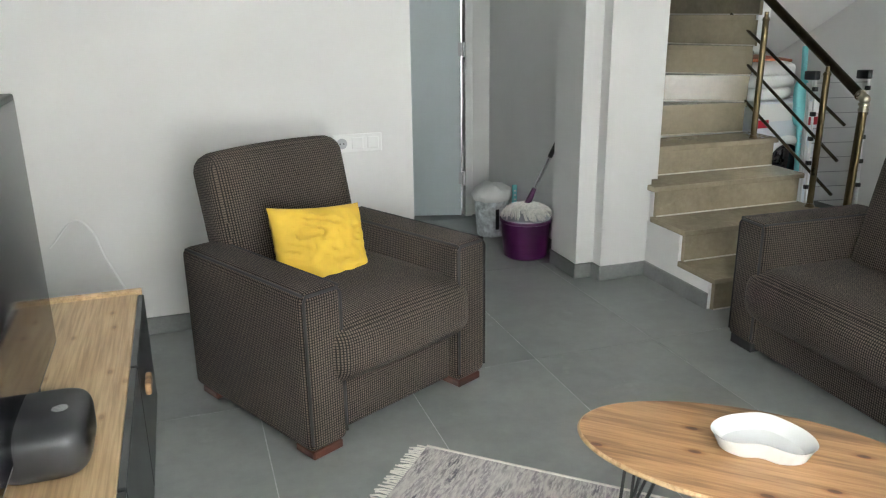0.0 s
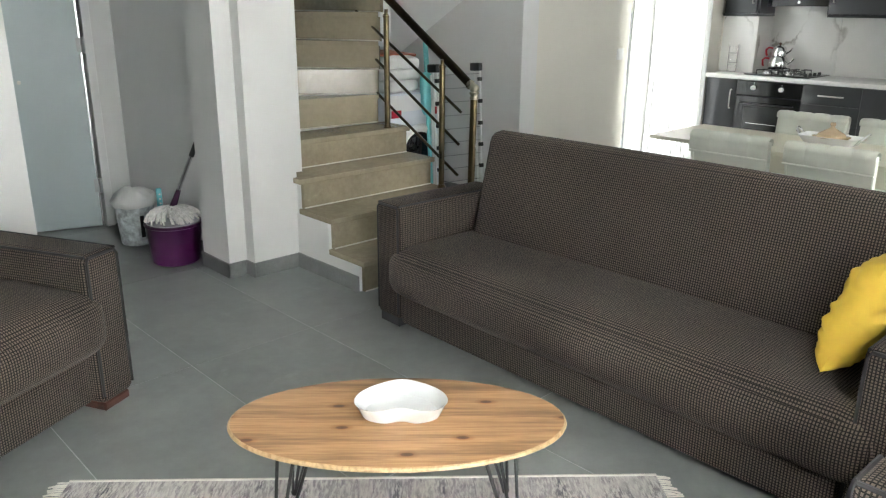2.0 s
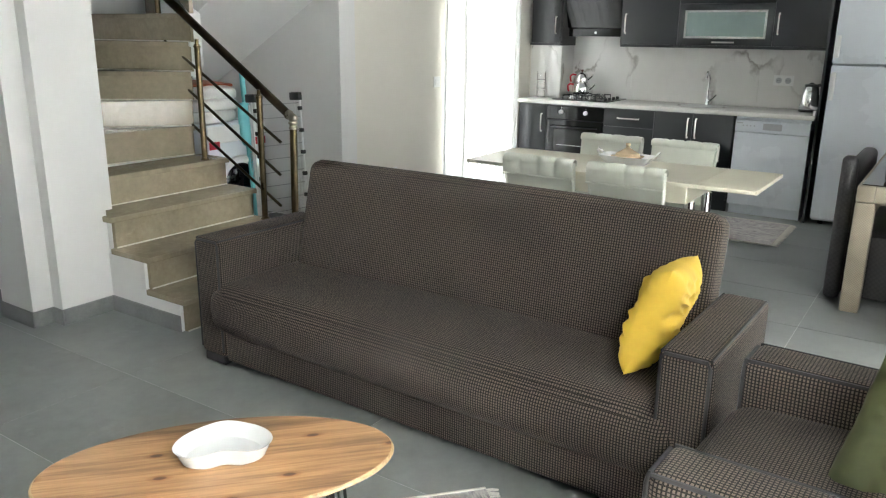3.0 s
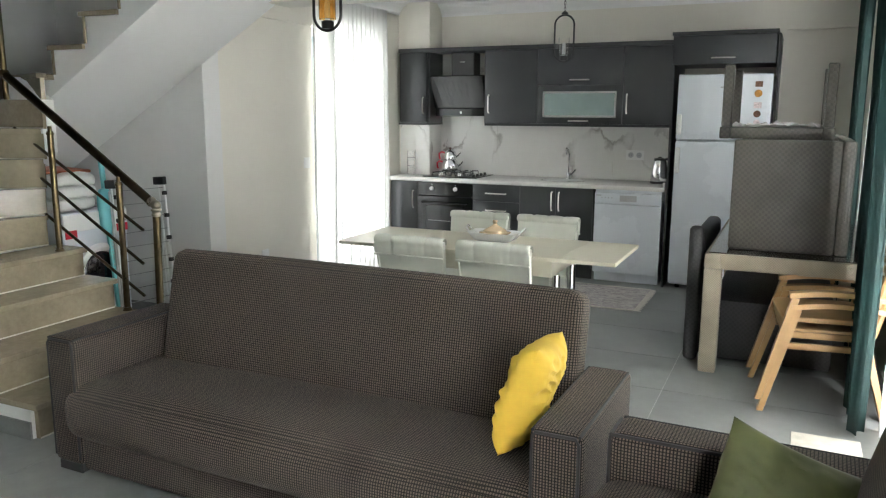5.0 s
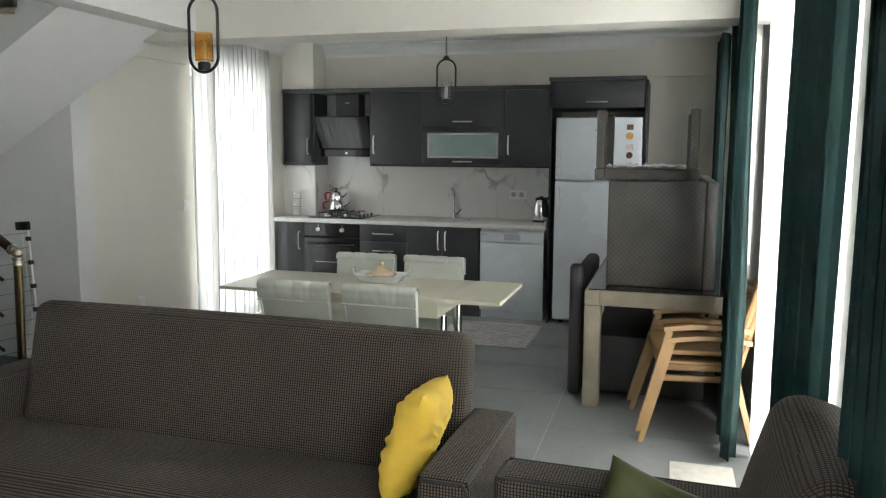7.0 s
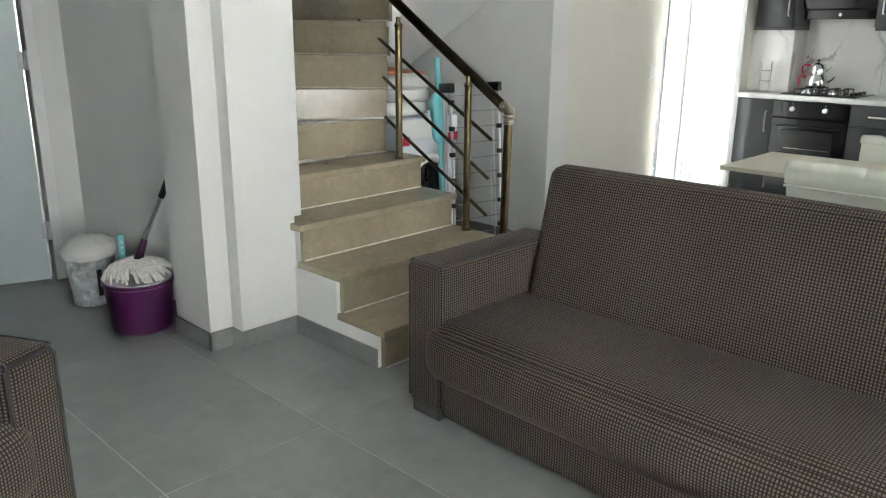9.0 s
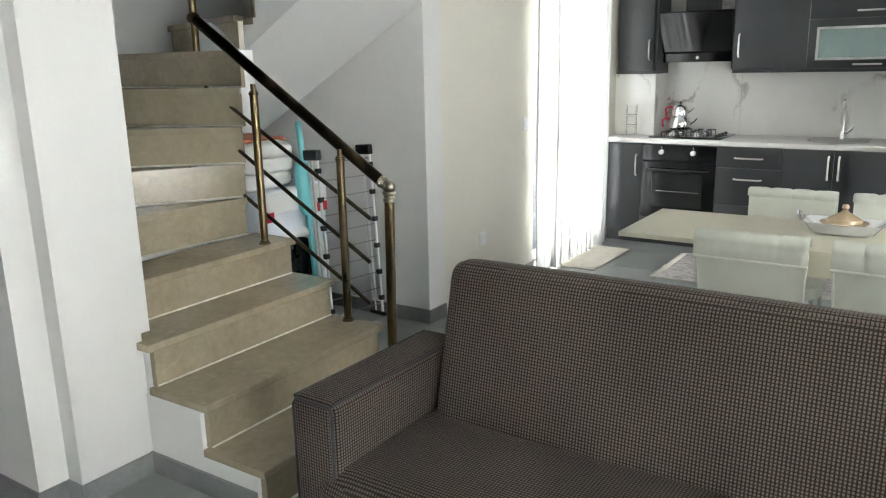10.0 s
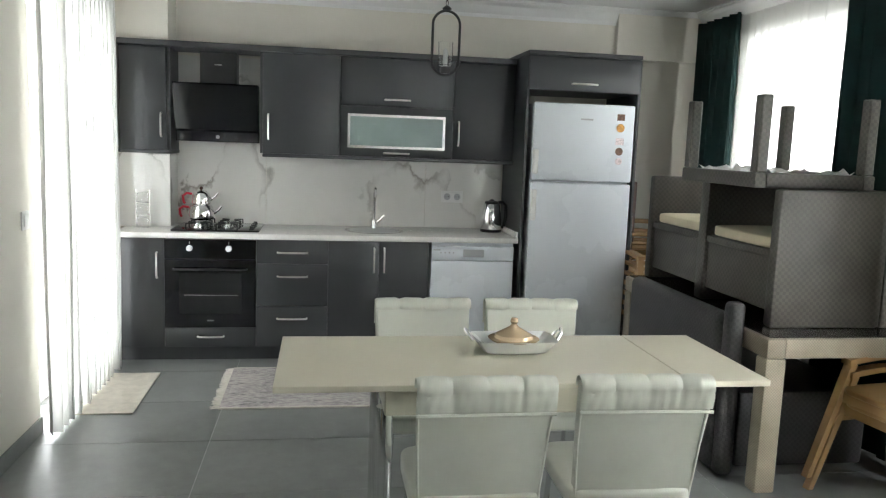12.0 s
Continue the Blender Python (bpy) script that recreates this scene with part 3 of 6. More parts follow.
# returning flight with its sloping soffit
UX0, UX1 = 3.74, 4.625
UP = [(4.40, 1.75), (4.126, 1.925), (3.84, 2.11), (3.55, 2.295), (3.27, 2.48), (2.98, 2.665)]
side = []
for (y, z), (y2, z2) in zip(UP, UP[1:]):
    side += [(y, z - 0.03), (y2, z - 0.03)]
side += [(2.98, 2.45), (2.98, 2.29), (5.14, 1.06), (5.14, 1.45), (4.45, 1.6)]
bm = mesh()
prism(bm, side, 0, UX0, UX1)
part("soffit", bm, CEIL, stairs, "smooth white sloping underside of the upper flight", smooth=False)
for (y, z), (y2, z2) in zip(UP, UP[1:]):
    bm = mesh()
    lip = 0.01 if y > 4.3 else -0.02
    box(bm, (UX0 + lip, y2 - 0.0, z - 0.029), (UX1, y + 0.02, z), 0.003, 1)
    part("tread", bm, STEP, stairs, smooth=False)
    bm = mesh()
    box(bm, (UX0 - 0.006, y2 - 0.02, z + 0.001), (UX1, y2 - 0.001, z2 - 0.03))
    part("riser", bm, STEP, stairs, smooth=False)
# inner cheek between the flights, rising along the turn
bm = mesh()
prism(bm, [(4.14, 1.28), (4.14, 1.60), (4.42, 1.74), (4.42, 1.42), (4.32, 1.38), (4.24, 1.30), (4.18, 1.2)], 0, 3.64, 3.735)
part("cheek", bm, CEIL, stairs, "white rounded stair cheek", smooth=False)
bm = mesh()
prism(bm, [(3.125, 0), (3.125, 0.147), (3.395, 0.147), (3.395, 0.324), (3.70, 0.324), (3.70, 0)], 0, 2.652, 2.671)
part("stringer", bm, WALL, stairs, "white painted stair side", smooth=False)
bm = mesh()
box(bm, (2.640, 3.125, 0), (2.6515, 3.70, 0.085))
structure("baseboard", bm, SKIRT, "grey tile skirting along the stair side", "baseboard")

# railing
rail = thing("stair_railing", (3.65, 3.29, 0.177), "bronze metal stair railing with three slanting bars", "railing")
def R(p):
    return (p[0] - 3.65, p[1] - 3.29, p[2] - 0.177)


bm = mesh()
cyl(bm, R((3.655, 3.29, 0.177)), R((3.675, 3.292, 0.945)), 0.0225)
newel = part("newel_post", bm, BRASS, rail)
bm = mesh()
lathe(bm, [(0.034, 0), (0.034, 0.006), (0.027, 0.012), (0.026, 0.02)], R((3.655, 3.29, 0.177)))
part("foot_ring", bm, BRASS, newel)
bm = mesh()
lathe(bm, [(0.024, 0), (0.027, 0.004), (0.027, 0.016), (0.023, 0.02), (0.023, 0.028), (0.03, 0.036), (0.03, 0.044), (0.02, 0.05)], R((3.675, 3.292, 0.93)))
ball(bm, R((3.677, 3.292, 0.995)), 0.029)
part("finial", bm, RAIL_END, newel)
bm = mesh()
cyl(bm, R((3.675, 3.33, 1.018)), R((3.60, 4.38, 1.752)), 0.026)
hand = part("handrail", bm, BRASS_DARK, rail)
bm = mesh()
ball(bm, R((3.676, 3.325, 1.015)), 0.031)
cyl(bm, R((3.677, 3.292, 0.998)), R((3.676, 3.325, 1.015)), 0.026)
part("elbow", bm, RAIL_END, hand)
for x, y, z0, z1 in ((3.635, 3.53, 0.354, 1.125), (3.515, 3.92, 0.705, 1.415)):
    bm = mesh()
    cyl(bm, R((x, y, z0)), R((x, y, z1)), 0.0185)
    post = part("post", bm, BRASS, rail)
    bm = mesh()
    lathe(bm, [(0.029, 0), (0.029, 0.006), (0.022, 0.012), (0.022, 0.02)], R((x, y, z0)))
    part("foot_ring", bm, BRASS, post)
    bm = mesh()
    lathe(bm, [(0.021, 0), (0.023, 0.01), (0.012, 0.018), (0.012, 0.05)], R((x, y, z1 - 0.02)))
    part("post_cap", bm, BRASS, post)
for a, b in (((4.36, 1.429), (3.386, 0.846)), ((4.36, 1.244), (3.402, 0.644)), ((4.34, 1.012), (3.409, 0.448))):
    bm = mesh()
    cyl(bm, R((3.615, a[0], a[1])), R((3.66, b[0], b[1])), 0.0095, n=10)
    part("bar", bm, BRASS_DARK, rail)
bm = mesh()
cyl(bm, R((3.60, 4.385, 1.60)), R((3.60, 4.385, 2.55)), 0.0185)
ball(bm, R((3.60, 4.385, 1.755)), 0.032)
part("post", bm, BRASS, rail)
bm = mesh()
cyl(bm, R((3.60, 4.385, 2.5)), R((3.72, 3.0, 3.4)), 0.026)
part("handrail", bm, BRASS_DARK, rail)

# ---- doors and windows ----
def window_unit(name, x0, x1, z0, z1, y, n, label):
    w = tagged(new(name), label, "window", kind="structure")
    bm = mesh()
    t = 0.06
    box(bm, (x0, y - 0.03, z0), (x1, y + 0.03, z0 + t), 0.004, 1)
    box(bm, (x0, y - 0.03, z1 - t), (x1, y + 0.03, z1), 0.004, 1)
    for k in range(n + 1):
        xc = x0 + t / 2 + (x1 - x0 - t) * k / n
        box(bm, (xc - t / 2, y - 0.029, z0 + t), (xc + t / 2, y + 0.029, z1 - t), 0.004, 1)
    part("window_frame", bm, WHITE, w, "white plastic window frame")
    for k in range(n):
        a, b = x0 + t + (x1 - x0 - t) * k / n, x0 + (x1 - x0 - t) * (k + 1) / n
        bm = mesh()
        box(bm, (a, y - 0.004, z0 + t), (b, y + 0.004, z1 - t))
        p = part("pane", bm, CLEAR, w)
        p.visible_shadow = False


window_unit("window_1", 0.0, 1.7, 0.3, 2.25, -0.78, 2, "white framed living room window behind curtains")
window_unit("window_2", 3.0, 4.5, 0.0, 2.25, -0.78, 2, "white framed balcony door behind sheer curtains")
window_unit("window_3", 5.9, 7.05, 0.8, 2.3, -0.78, 2, "white framed kitchen window behind sheer curtains")
window_unit("window_4", 5.98, 7.05, 0.0, 2.25, 3.93, 2, "white framed balcony door behind sheer curtains")

hall_door = tagged(new("door_1"), "plain grey-blue hall door standing ajar", "door", kind="structure")
hall_door.matrix_basis = pose(2.135, 5.33, 0.0, 0, 0, -17)
bm = mesh()
box(bm, (-0.80, -0.02, 0.008), (-0.012, 0.02, 2.06), 0.003, 1)
leaf = part("door_leaf", bm, DOOR_GREY, hall_door)
bm = mesh()
box(bm, (-0.011, -0.022, 0.008), (-0.001, 0.022, 2.06), 0.002, 1)
part("edge_strip", bm, STEEL, hall_door, "bright metal edge strip")
for z in (0.24, 1.16, 1.9):
    bm = mesh()
    cyl(bm, (0.006, -0.032, z), (0.006, -0.032, z + 0.1), 0.011, n=10)
    box(bm, (-0.03, -0.026, z + 0.005), (0.03, -0.0225, z + 0.095))
    part("hinge", bm, APPLIANCE_GREY, hall_door)
bm = mesh()
cyl(bm, (-0.385, -0.02, 0.985), (-0.385, -0.032, 0.985), 0.012, n=12)
part("lock_cylinder", bm, NICKEL, hall_door)
bm = mesh()
box(bm, (2.145, 5.295, 0), (2.20, 5.329, 2.1), 0.003, 1)
box(bm, (1.30, 5.345, 2.085), (2.145, 5.40, 2.14), 0.003, 1)
structure("door_frame", bm, WHITE, "white painted door frame", "door frame")


# ---- curtains ----
def curtain(name, x0, x1, z0, z1, y, folds, amp, mat, label, seed=0, flare=0.0, group="", pinch=None):
    """Hanging cloth in folds, a little uneven, with a hem."""
    n, rows = folds * 10, 16
    bm = mesh()
    grid = []
    for j in range(rows + 1):
        v = j / rows
        row = []
        for i in range(n + 1):
            u = i / n
            ph = 2 * math.pi * folds * u + 0.9 * noise.noise((u * folds * 0.6 + seed, v * 0.6, 0))
            a = amp * (0.75 + 0.5 * noise.noise((u * folds * 0.9, seed, v)))
            dx = flare * (1 - v) * (u - 0.5)
            x = x0 + (x1 - x0) * u + dx + 0.25 * amp * math.sin(2 * ph)
            yy = y + a * math.sin(ph) + 0.012 * noise.noise((u * 4, v * 2, seed + 5))
            z = z0 + (z1 - z0) * v + (0.01 * math.sin(ph) if j == 0 else 0)
            row.append(bm.verts.new((x, yy, z)))
        grid.append(row)
    for j in range(rows):
        for i in range(n):
            bm.faces.new((grid[j][i], grid[j][i + 1], grid[j + 1][i + 1], grid[j + 1][i]))
    ob = part(name, bm, mat)
    s = ob.modifiers.new("thick", "SOLIDIFY")
    s.thickness = 0.0015
    return tagged(ob, label, "curtain", group)


G = "dark green curtains"
curtain("green_curtain", 4.33, 4.80, 0.03, 2.5, -0.42, 5, 0.045, GREEN, "dark green velvet curtain beside the balcony door", 1, 0.1, G)
curtain("green_curtain", 2.44, 3.22, 0.03, 2.5, -0.475, 8, 0.038, GREEN, "dark green velvet curtain beside the balcony door", 2, 0.0, G)
curtain("green_curtain", 1.55, 2.06, 0.03, 2.5, -0.46, 6, 0.045, GREEN, "dark green velvet curtain of the living room window", 3, 0.0, G)
curtain("green_curtain", -0.4, 0.1, 0.03, 2.5, -0.46, 6, 0.045, GREEN, "dark green velvet curtain of the living room window", 4, 0.0, G)
curtain("green_curtain", 6.98, 7.62, 0.03, 2.5, -0.47, 6, 0.045, GREEN, "dark green velvet curtain of the kitchen window", 5, 0.0, G)
curtain("green_curtain", 5.25, 5.92, 0.03, 2.5, -0.47, 6, 0.045, GREEN, "dark green velvet curtain of the kitchen window", 6, 0.0, G)
S = "white sheer curtains"
curtain("sheer_curtain", 2.98, 4.47, 0.02, 2.5, -0.545, 17, 0.036, SHEER, "white sheer curtain over the balcony door", 11, 0, S)
curtain("sheer_curtain", 0.0, 1.75, 0.02, 2.5, -0.545, 19, 0.034, SHEER, "white sheer curtain over the living room window", 12, 0, S)
curtain("sheer_curtain", 5.8, 7.15, 0.02, 2.5, -0.55, 16, 0.032, SHEER, "white sheer curtain over the kitchen window", 13, 0, S)
curtain("sheer_curtain", 6.10, 7.10, 0.02, 2.49, 3.66, 13, 0.042, SHEER, "white sheer curtain over the kitchen balcony door", 14, 0.06, S)
curtain("lace_curtain", 5.88, 6.16, 0.02, 2.49, 3.655, 3, 0.03, LACE, "white patterned lace edge of the sheer curtain", 15, 0.02, S)


# ---- living room ----
def armchair(name, at, rz, label):
    """Boxy upholstered armchair; front towards -y, origin at the middle of its base."""
    W, D, aw, AH = 0.90, 0.84, 0.17, 0.62
    c = thing(name, at, label, "armchair", "armchairs", rz)
    for s in (-1, 1):
        bm = mesh()
        xa, xb = s * W / 2, s * (W / 2 - aw)
        box(bm, (xa, -D / 2, 0.035), (xb, D / 2 - 0.05, AH), 0.034, 5)
        arm = part("armrest", bm, SOFA, c)
        bm = mesh()
        x0, x1 = min(xa, xb) + 0.012, max(xa, xb) - 0.012
        tube(bm, [(x0, -D / 2 + 0.004, 0.07), (x0, -D / 2 + 0.004, AH - 0.03), (x0 + 0.01, -D / 2 + 0.006, AH - 0.012), (x1 - 0.01, -D / 2 + 0.006, AH - 0.012), (x1, -D / 2 + 0.004, AH - 0.03), (x1, -D / 2 + 0.004, 0.07)], 0.006, 6)
        tube(bm, [(x0, -D / 2 + 0.012, AH - 0.008), (x0, D / 2 - 0.08, AH - 0.008)], 0.006, 6)
        tube(bm, [(x1, -D / 2 + 0.012, AH - 0.008), (x1, D / 2 - 0.08, AH - 0.008)], 0.006, 6)
        part("piping", bm, PIPING, arm)
        for y in (-D / 2 + 0.07, D / 2 - 0.13):
            bm = mesh()
            box(bm, (xa - s * 0.02, y - 0.055, 0), (xb + s * 0.02, y + 0.055, 0.0345), 0.006, 1)
            part("foot", bm, WOOD_DARK, c, "dark reddish wooden foot")
    bm = mesh()
    iw = W / 2 - aw - 0.004
    box(bm, (-iw, -D / 2 + 0.045, 0.05), (iw, -D / 2 + 0.12, 0.25), 0.012, 2)
    box(bm, (-iw, -D / 2 + 0.13, 0.06), (iw, D / 2 - 0.02, 0.24))
    part("front_panel", bm, SOFA, c)
    bm = mesh()
    stuffed(bm, (0, -0.095, 0.36), (2 * iw + 0.16, D - 0.13, 0.24), 0.085, (0, 0.02, 0.03))
    part("seat", bm, SOFA, c)
    bm = mesh()
    stuffed(bm, (0, 0, 0.27), (2 * iw + 0.11, 0.20, 0.62), 0.07, (0, 0.025, 0.015))
    part("backrest", bm, SOFA, c).matrix_basis = pose(0.015, D / 2 - 0.14, 0.385, -14, 0, 0)
    return c


armchair("armchair", (0.715, 2.975, 0), 27, "dark brown houndstooth armchair with a yellow cushion on it")
armchair("armchair", (2.17, -0.035, 0), 178, "dark brown houndstooth armchair with an olive cushion on it")


def scatter(name, at, rot, size, mat, label, seed):
    bm = mesh()
    pillow_mesh(bm, size[0], size[1], size[2], seed)
    ob = part(name, bm, mat)
    ob.matrix_basis = pose(*at, *rot)
    return tagged(ob, label, "cushion", "scatter cushions")


scatter("cushion", (0.675, 2.975, 0.60), (-22, 7, 24), (0.43, 0.33, 0.13), YELLOW, "mustard yellow velvet cushion leaning on the armchair", 1)
scatter("cushion", (2.75, 0.70, 0.60), (18, 6, 4), (0.37, 0.38, 0.15), YELLOW, "mustard yellow velvet cushion leaning in the sofa corner", 2)
scatter("cushion", (2.27, -0.10, 0.54), (-24, 24, -72), (0.40, 0.40, 0.15), OLIVE, "olive green velvet cushion on the armchair", 3)

# sofa, front towards -x
SL, SD = 2.33, 0.80
sofa = thing("sofa", (2.885, 1.597, 0), "long dark brown houndstooth sofa with a yellow cushion", "sofa", "", -1.2)
for s in (-1, 1):
    bm = mesh()
    ya, yb = s * SL / 2, s * (SL / 2 - 0.17)
    box(bm, (-0.42, ya, 0.04), (0.25, yb, 0.60), 0.028, 4)
    arm = part("armrest", bm, SOFA, sofa)
    y0, y1 = min(ya, yb) + 0.012, max(ya, yb) - 0.012
    bm = mesh()
    tube(bm, [(-0.416, y0, 0.07), (-0.416, y0, 0.57), (-0.414, y0 + 0.01, 0.588), (-0.414, y1 - 0.01, 0.588), (-0.416, y1, 0.57), (-0.416, y1, 0.07)], 0.006, 6)
    for y in (y0, y1):
        tube(bm, [(-0.41, y, 0.592), (0.23, y, 0.592)], 0.006, 6)
    part("piping", bm, PIPING, arm)
    for x in (-0.35, 0.18):
        bm = mesh()
        box(bm, (x - 0.06, ya - s * 0.015, 0), (x + 0.06, yb + s * 0.015, 0.0495), 0.006, 1)
        part("foot", bm, BLACK, sofa, "black wooden foot")
iy = SL / 2 - 0.174
bm = mesh()
box(bm, (-0.412, -iy, 0.03), (-0.30, iy, 0.19), 0.012, 2)
box(bm, (-0.29, -iy, 0.05), (0.22, iy, 0.16))
part("front_panel", bm, SOFA, sofa)
bm = mesh()
stuffed(bm, (-0.115, 0, 0.275), (0.68, 2 * iy + 0.20, 0.25), 0.10, (0.025, 0, 0.022), 18)
part("seat", bm, SOFA, sofa)
bm = mesh()
tube(bm, [(-0.414, -iy, 0.186), (-0.414, iy, 0.186)], 0.005, 6)
part("seam", bm, PIPING, sofa)
bm = mesh()
stuffed(bm, (0, 0, 0.265), (0.19, 2 * iy + 0.0, 0.61), 0.06, (0.015, 0, 0.008), 18)
part("backrest", bm, SOFA, sofa).matrix_basis = pose(0.10, -0.005, 0.33, 0, 13, 0)

# coffee table
ct = thing("coffee_table", (1.535, 1.486, 0.0), "oval rustic pine coffee table with black hairpin legs", "coffee table", "", -42)
bm = mesh()
N = 64
ring = [(0.466 * math.cos(2 * math.pi * k / N), 0.242 * math.sin(2 * math.pi * k / N)) for k in range(N)]
prism(bm, ring, 2, 0.352, 0.367)
part("tabletop", bm, WOOD_TABLE, ct)
bm = mesh()
tube(bm, [(x * 1.001, y * 1.001, 0.3592) for x, y in ring], 0.0068, 8, True)
part("edge_band", bm, WOOD_OAK, ct, "paler wooden edge")
for sx in (-1, 1):
    for sy in (-1, 1):
        bm = mesh()
        x, y = sx * 0.27, sy * 0.12
        foot = Vector((sx * 0.33, sy * 0.16, 0.016))
        for dx, dy in ((-0.045, 0.0), (0.0, 0.03), (0.045, 0.0)):
            tube(bm, [(x + dx, y + dy, 0.350), foot + Vector((dx * 0.12, dy * 0.12, 0.0)), ], 0.005, 6)
        ball(bm, foot, 0.012, n=6)
        box(bm, (x - 0.06, y - 0.02, 0.3475), (x + 0.06, y + 0.045, 0.3515))
        part("leg", bm, BLACK_METAL, ct, "black steel hairpin leg")

# heart dish
dish = mesh()
def heart(t, k, z, sx=1.0):
    turn = (t + math.pi) % (2 * math.pi) - math.pi
    x = math.sin(t) * (1 + 0.05 * math.cos(t))
    y = 0.80 * math.cos(t) - 0.30 * math.exp(-(turn / 0.42) ** 2) + 0.08 * math.sin(t) ** 2
    y -= 0.10 * math.exp(-((abs(turn) - math.pi) / 0.4) ** 2)
    return Vector((x * k * 0.98, y * k * 0.92, z))


rings = []
for k, z in ((0.088, 0.0), (0.112, 0.012), (0.130, 0.05), (0.133, 0.053), (0.126, 0.05), (0.104, 0.016), (0.08, 0.008)):
    rings.append([dish.verts.new(heart(2 * math.pi * j / 60, k, z)) for j in range(60)])
for u, w in zip(rings, rings[1:]):
    for j in range(60):
        dish.faces.new((u[j], u[(j + 1) % 60], w[(j + 1) % 60], w[j]))
dish.faces.new(rings[0][::-1])
dish.faces.new(rings[-1])
hd = part("dish", dish, CERAMIC)
hd.matrix_basis = pose(1.555, 1.495, 0.3675, 0, 0, 138)
tagged(hd, "white ceramic heart-shaped dish on the coffee table", "dish")


# rug
def fringed_rug(name, at, rz, w, l, mat, label, fringe=True, edge=FRINGE):
    """Rug with its length along x; fringe at the short ends."""
    r = thing(name, at, label, "rug", "", rz)
    bm = mesh()
    box(bm, (-l / 2, -w / 2, 0.0), (l / 2, w / 2, 0.008), 0.002, 1)
    part("woven_field", bm, mat, r)
    for s in (-1, 1):
        bm = mesh()
        tube(bm, [(-l / 2, s * w / 2, 0.0065), (l / 2, s * w / 2, 0.0065)], 0.006, 6)
        part("binding", bm, edge, r)
        if fringe:
            bm = mesh()
            rnd = random.Random(5 + s)
            k = int(w / 0.011)
            for i in range(k):
                y = -w / 2 + w * (i + 0.5) / k
                dx, dy = s * (0.045 + rnd.uniform(-0.01, 0.012)), rnd.uniform(-0.012, 0.012)
                tube(bm, [(s * l / 2, y, 0.006), (s * l / 2 + dx * 0.5, y + dy * 0.3, 0.006), (s * l / 2 + dx, y + dy, 0.003)], 0.0032, 4)
            tagged(part("fringe", bm, edge, r, "cream cotton fringe"), kind="stuff")
    return r


a, b = Vector((0.877, 2.398)), Vector((2.35, 1.085))
d = (b - a).normalized()
nrm = Vector((d.y, -d.x))
mid = (a + b) / 2 + nrm * 0.60
fringed_rug("rug", (mid.x, mid.y, 0.0), math.degrees(math.atan2(d.y, d.x)), 1.2, (b - a).length - 0.08, RUG, "faded grey and plum patchwork rug with cream fringe")
fringed_rug("kitchen_rug", (6.66, 1.96, 0.0), 90, 0.78, 1.9, RUG_K, "faded grey and plum rug before the kitchen units")

for nm, a, b, lab in (("door_mat", (6.22, 3.36), (6.97, 3.68), "beige door mat beside the balcony curtain"), ("door_mat", (3.52, -0.44), (4.27, -0.14), "white door mat below the balcony curtain")):
    bm = mesh()
    box(bm, (a[0], a[1], 0), (b[0], b[1], 0.009), 0.004, 2)
    m = part(nm, bm, MAT)
    tagged(m, lab, "mat")

# television stand
tv = thing("tv_stand", (-0.26, 2.05, 0), "low oak-topped television stand with dark grey drawers", "tv stand")
bm = mesh()
box(bm, (-0.30, -1.0, 0.465), (0.245, 0.93, 0.49), 0.002, 1)
part("top_board", bm, WOOD_OAK, tv, "light oak top board", smooth=False)
bm = mesh()
box(bm, (-0.30, 0.93, 0.04), (0.26, 0.955, 0.505), 0.002, 1)
part("end_board", bm, WOOD_OAK, tv, "light oak raised end board", smooth=False)
bm = mesh()
box(bm, (-0.30, -1.0, 0.06), (0.24, 0.928, 0.464), 0.002, 1)
part("body", bm, CAB, tv, smooth=False)
for k in range(3):
    y0, y1 = -1.0 + 0.645 * k, -1.0 + 0.645 * (k + 1) - 0.01
    bm = mesh()
    box(bm, (0.246, y0, 0.07), (0.266, y1, 0.488), 0.003, 1)
    dr = part("drawer", bm, CAB, tv, smooth=False)
bm = mesh()
box(bm, (0.268, 0.40, 0.33), (0.288, 0.50, 0.37), 0.008, 3)
part("handle", bm, WOOD_TABLE, dr, "worn wooden handle")
for x in (-0.25, 0.2):
    for y in (-0.9, 0.85):
        bm = mesh()
        cyl(bm, (x, y, 0), (x, y, 0.0595), 0.02, n=12)
        part("foot", bm, BLACK, tv)

tele = thing("television", (-0.222, 1.79, 0.491), "large black flat television standing on the oak stand", "television")
bm = mesh()
box(bm, (-0.03, -0.62, 0.06), (0.008, 0.66, 0.79), 0.006, 2)
part("casing", bm, BLACK, tele)
bm = mesh()
box(bm, (0.0085, -0.605, 0.075), (0.0105, 0.645, 0.775))
part("screen", bm, BLACK_GLASS, tele, "dark glossy screen", smooth=False)
for y in (-0.45, 0.40):
    bm = mesh()
    tube(bm, [(-0.11, y, 0.008), (-0.01, y, 0.02), (-0.01, y, 0.07)], 0.008, 8)
    tube(bm, [(0.075, y, 0.008), (-0.01, y, 0.02)], 0.008, 8)
    part("foot", bm, BLACK, tele)
spk = thing("media_box", (-0.165, 1.87, 0.491), "small black glossy media box below the television", "media box")
bm = mesh()
puff(bm, (0, 0, 0.068), (0.20, 0.26, 0.136), 0.5)
part("body", bm, BLACK, spk)
bm = mesh()
cyl(bm, (0.04, -0.02, 0.13), (0.04, -0.02, 0.1375), 0.018)
part("button", bm, STEEL, spk)

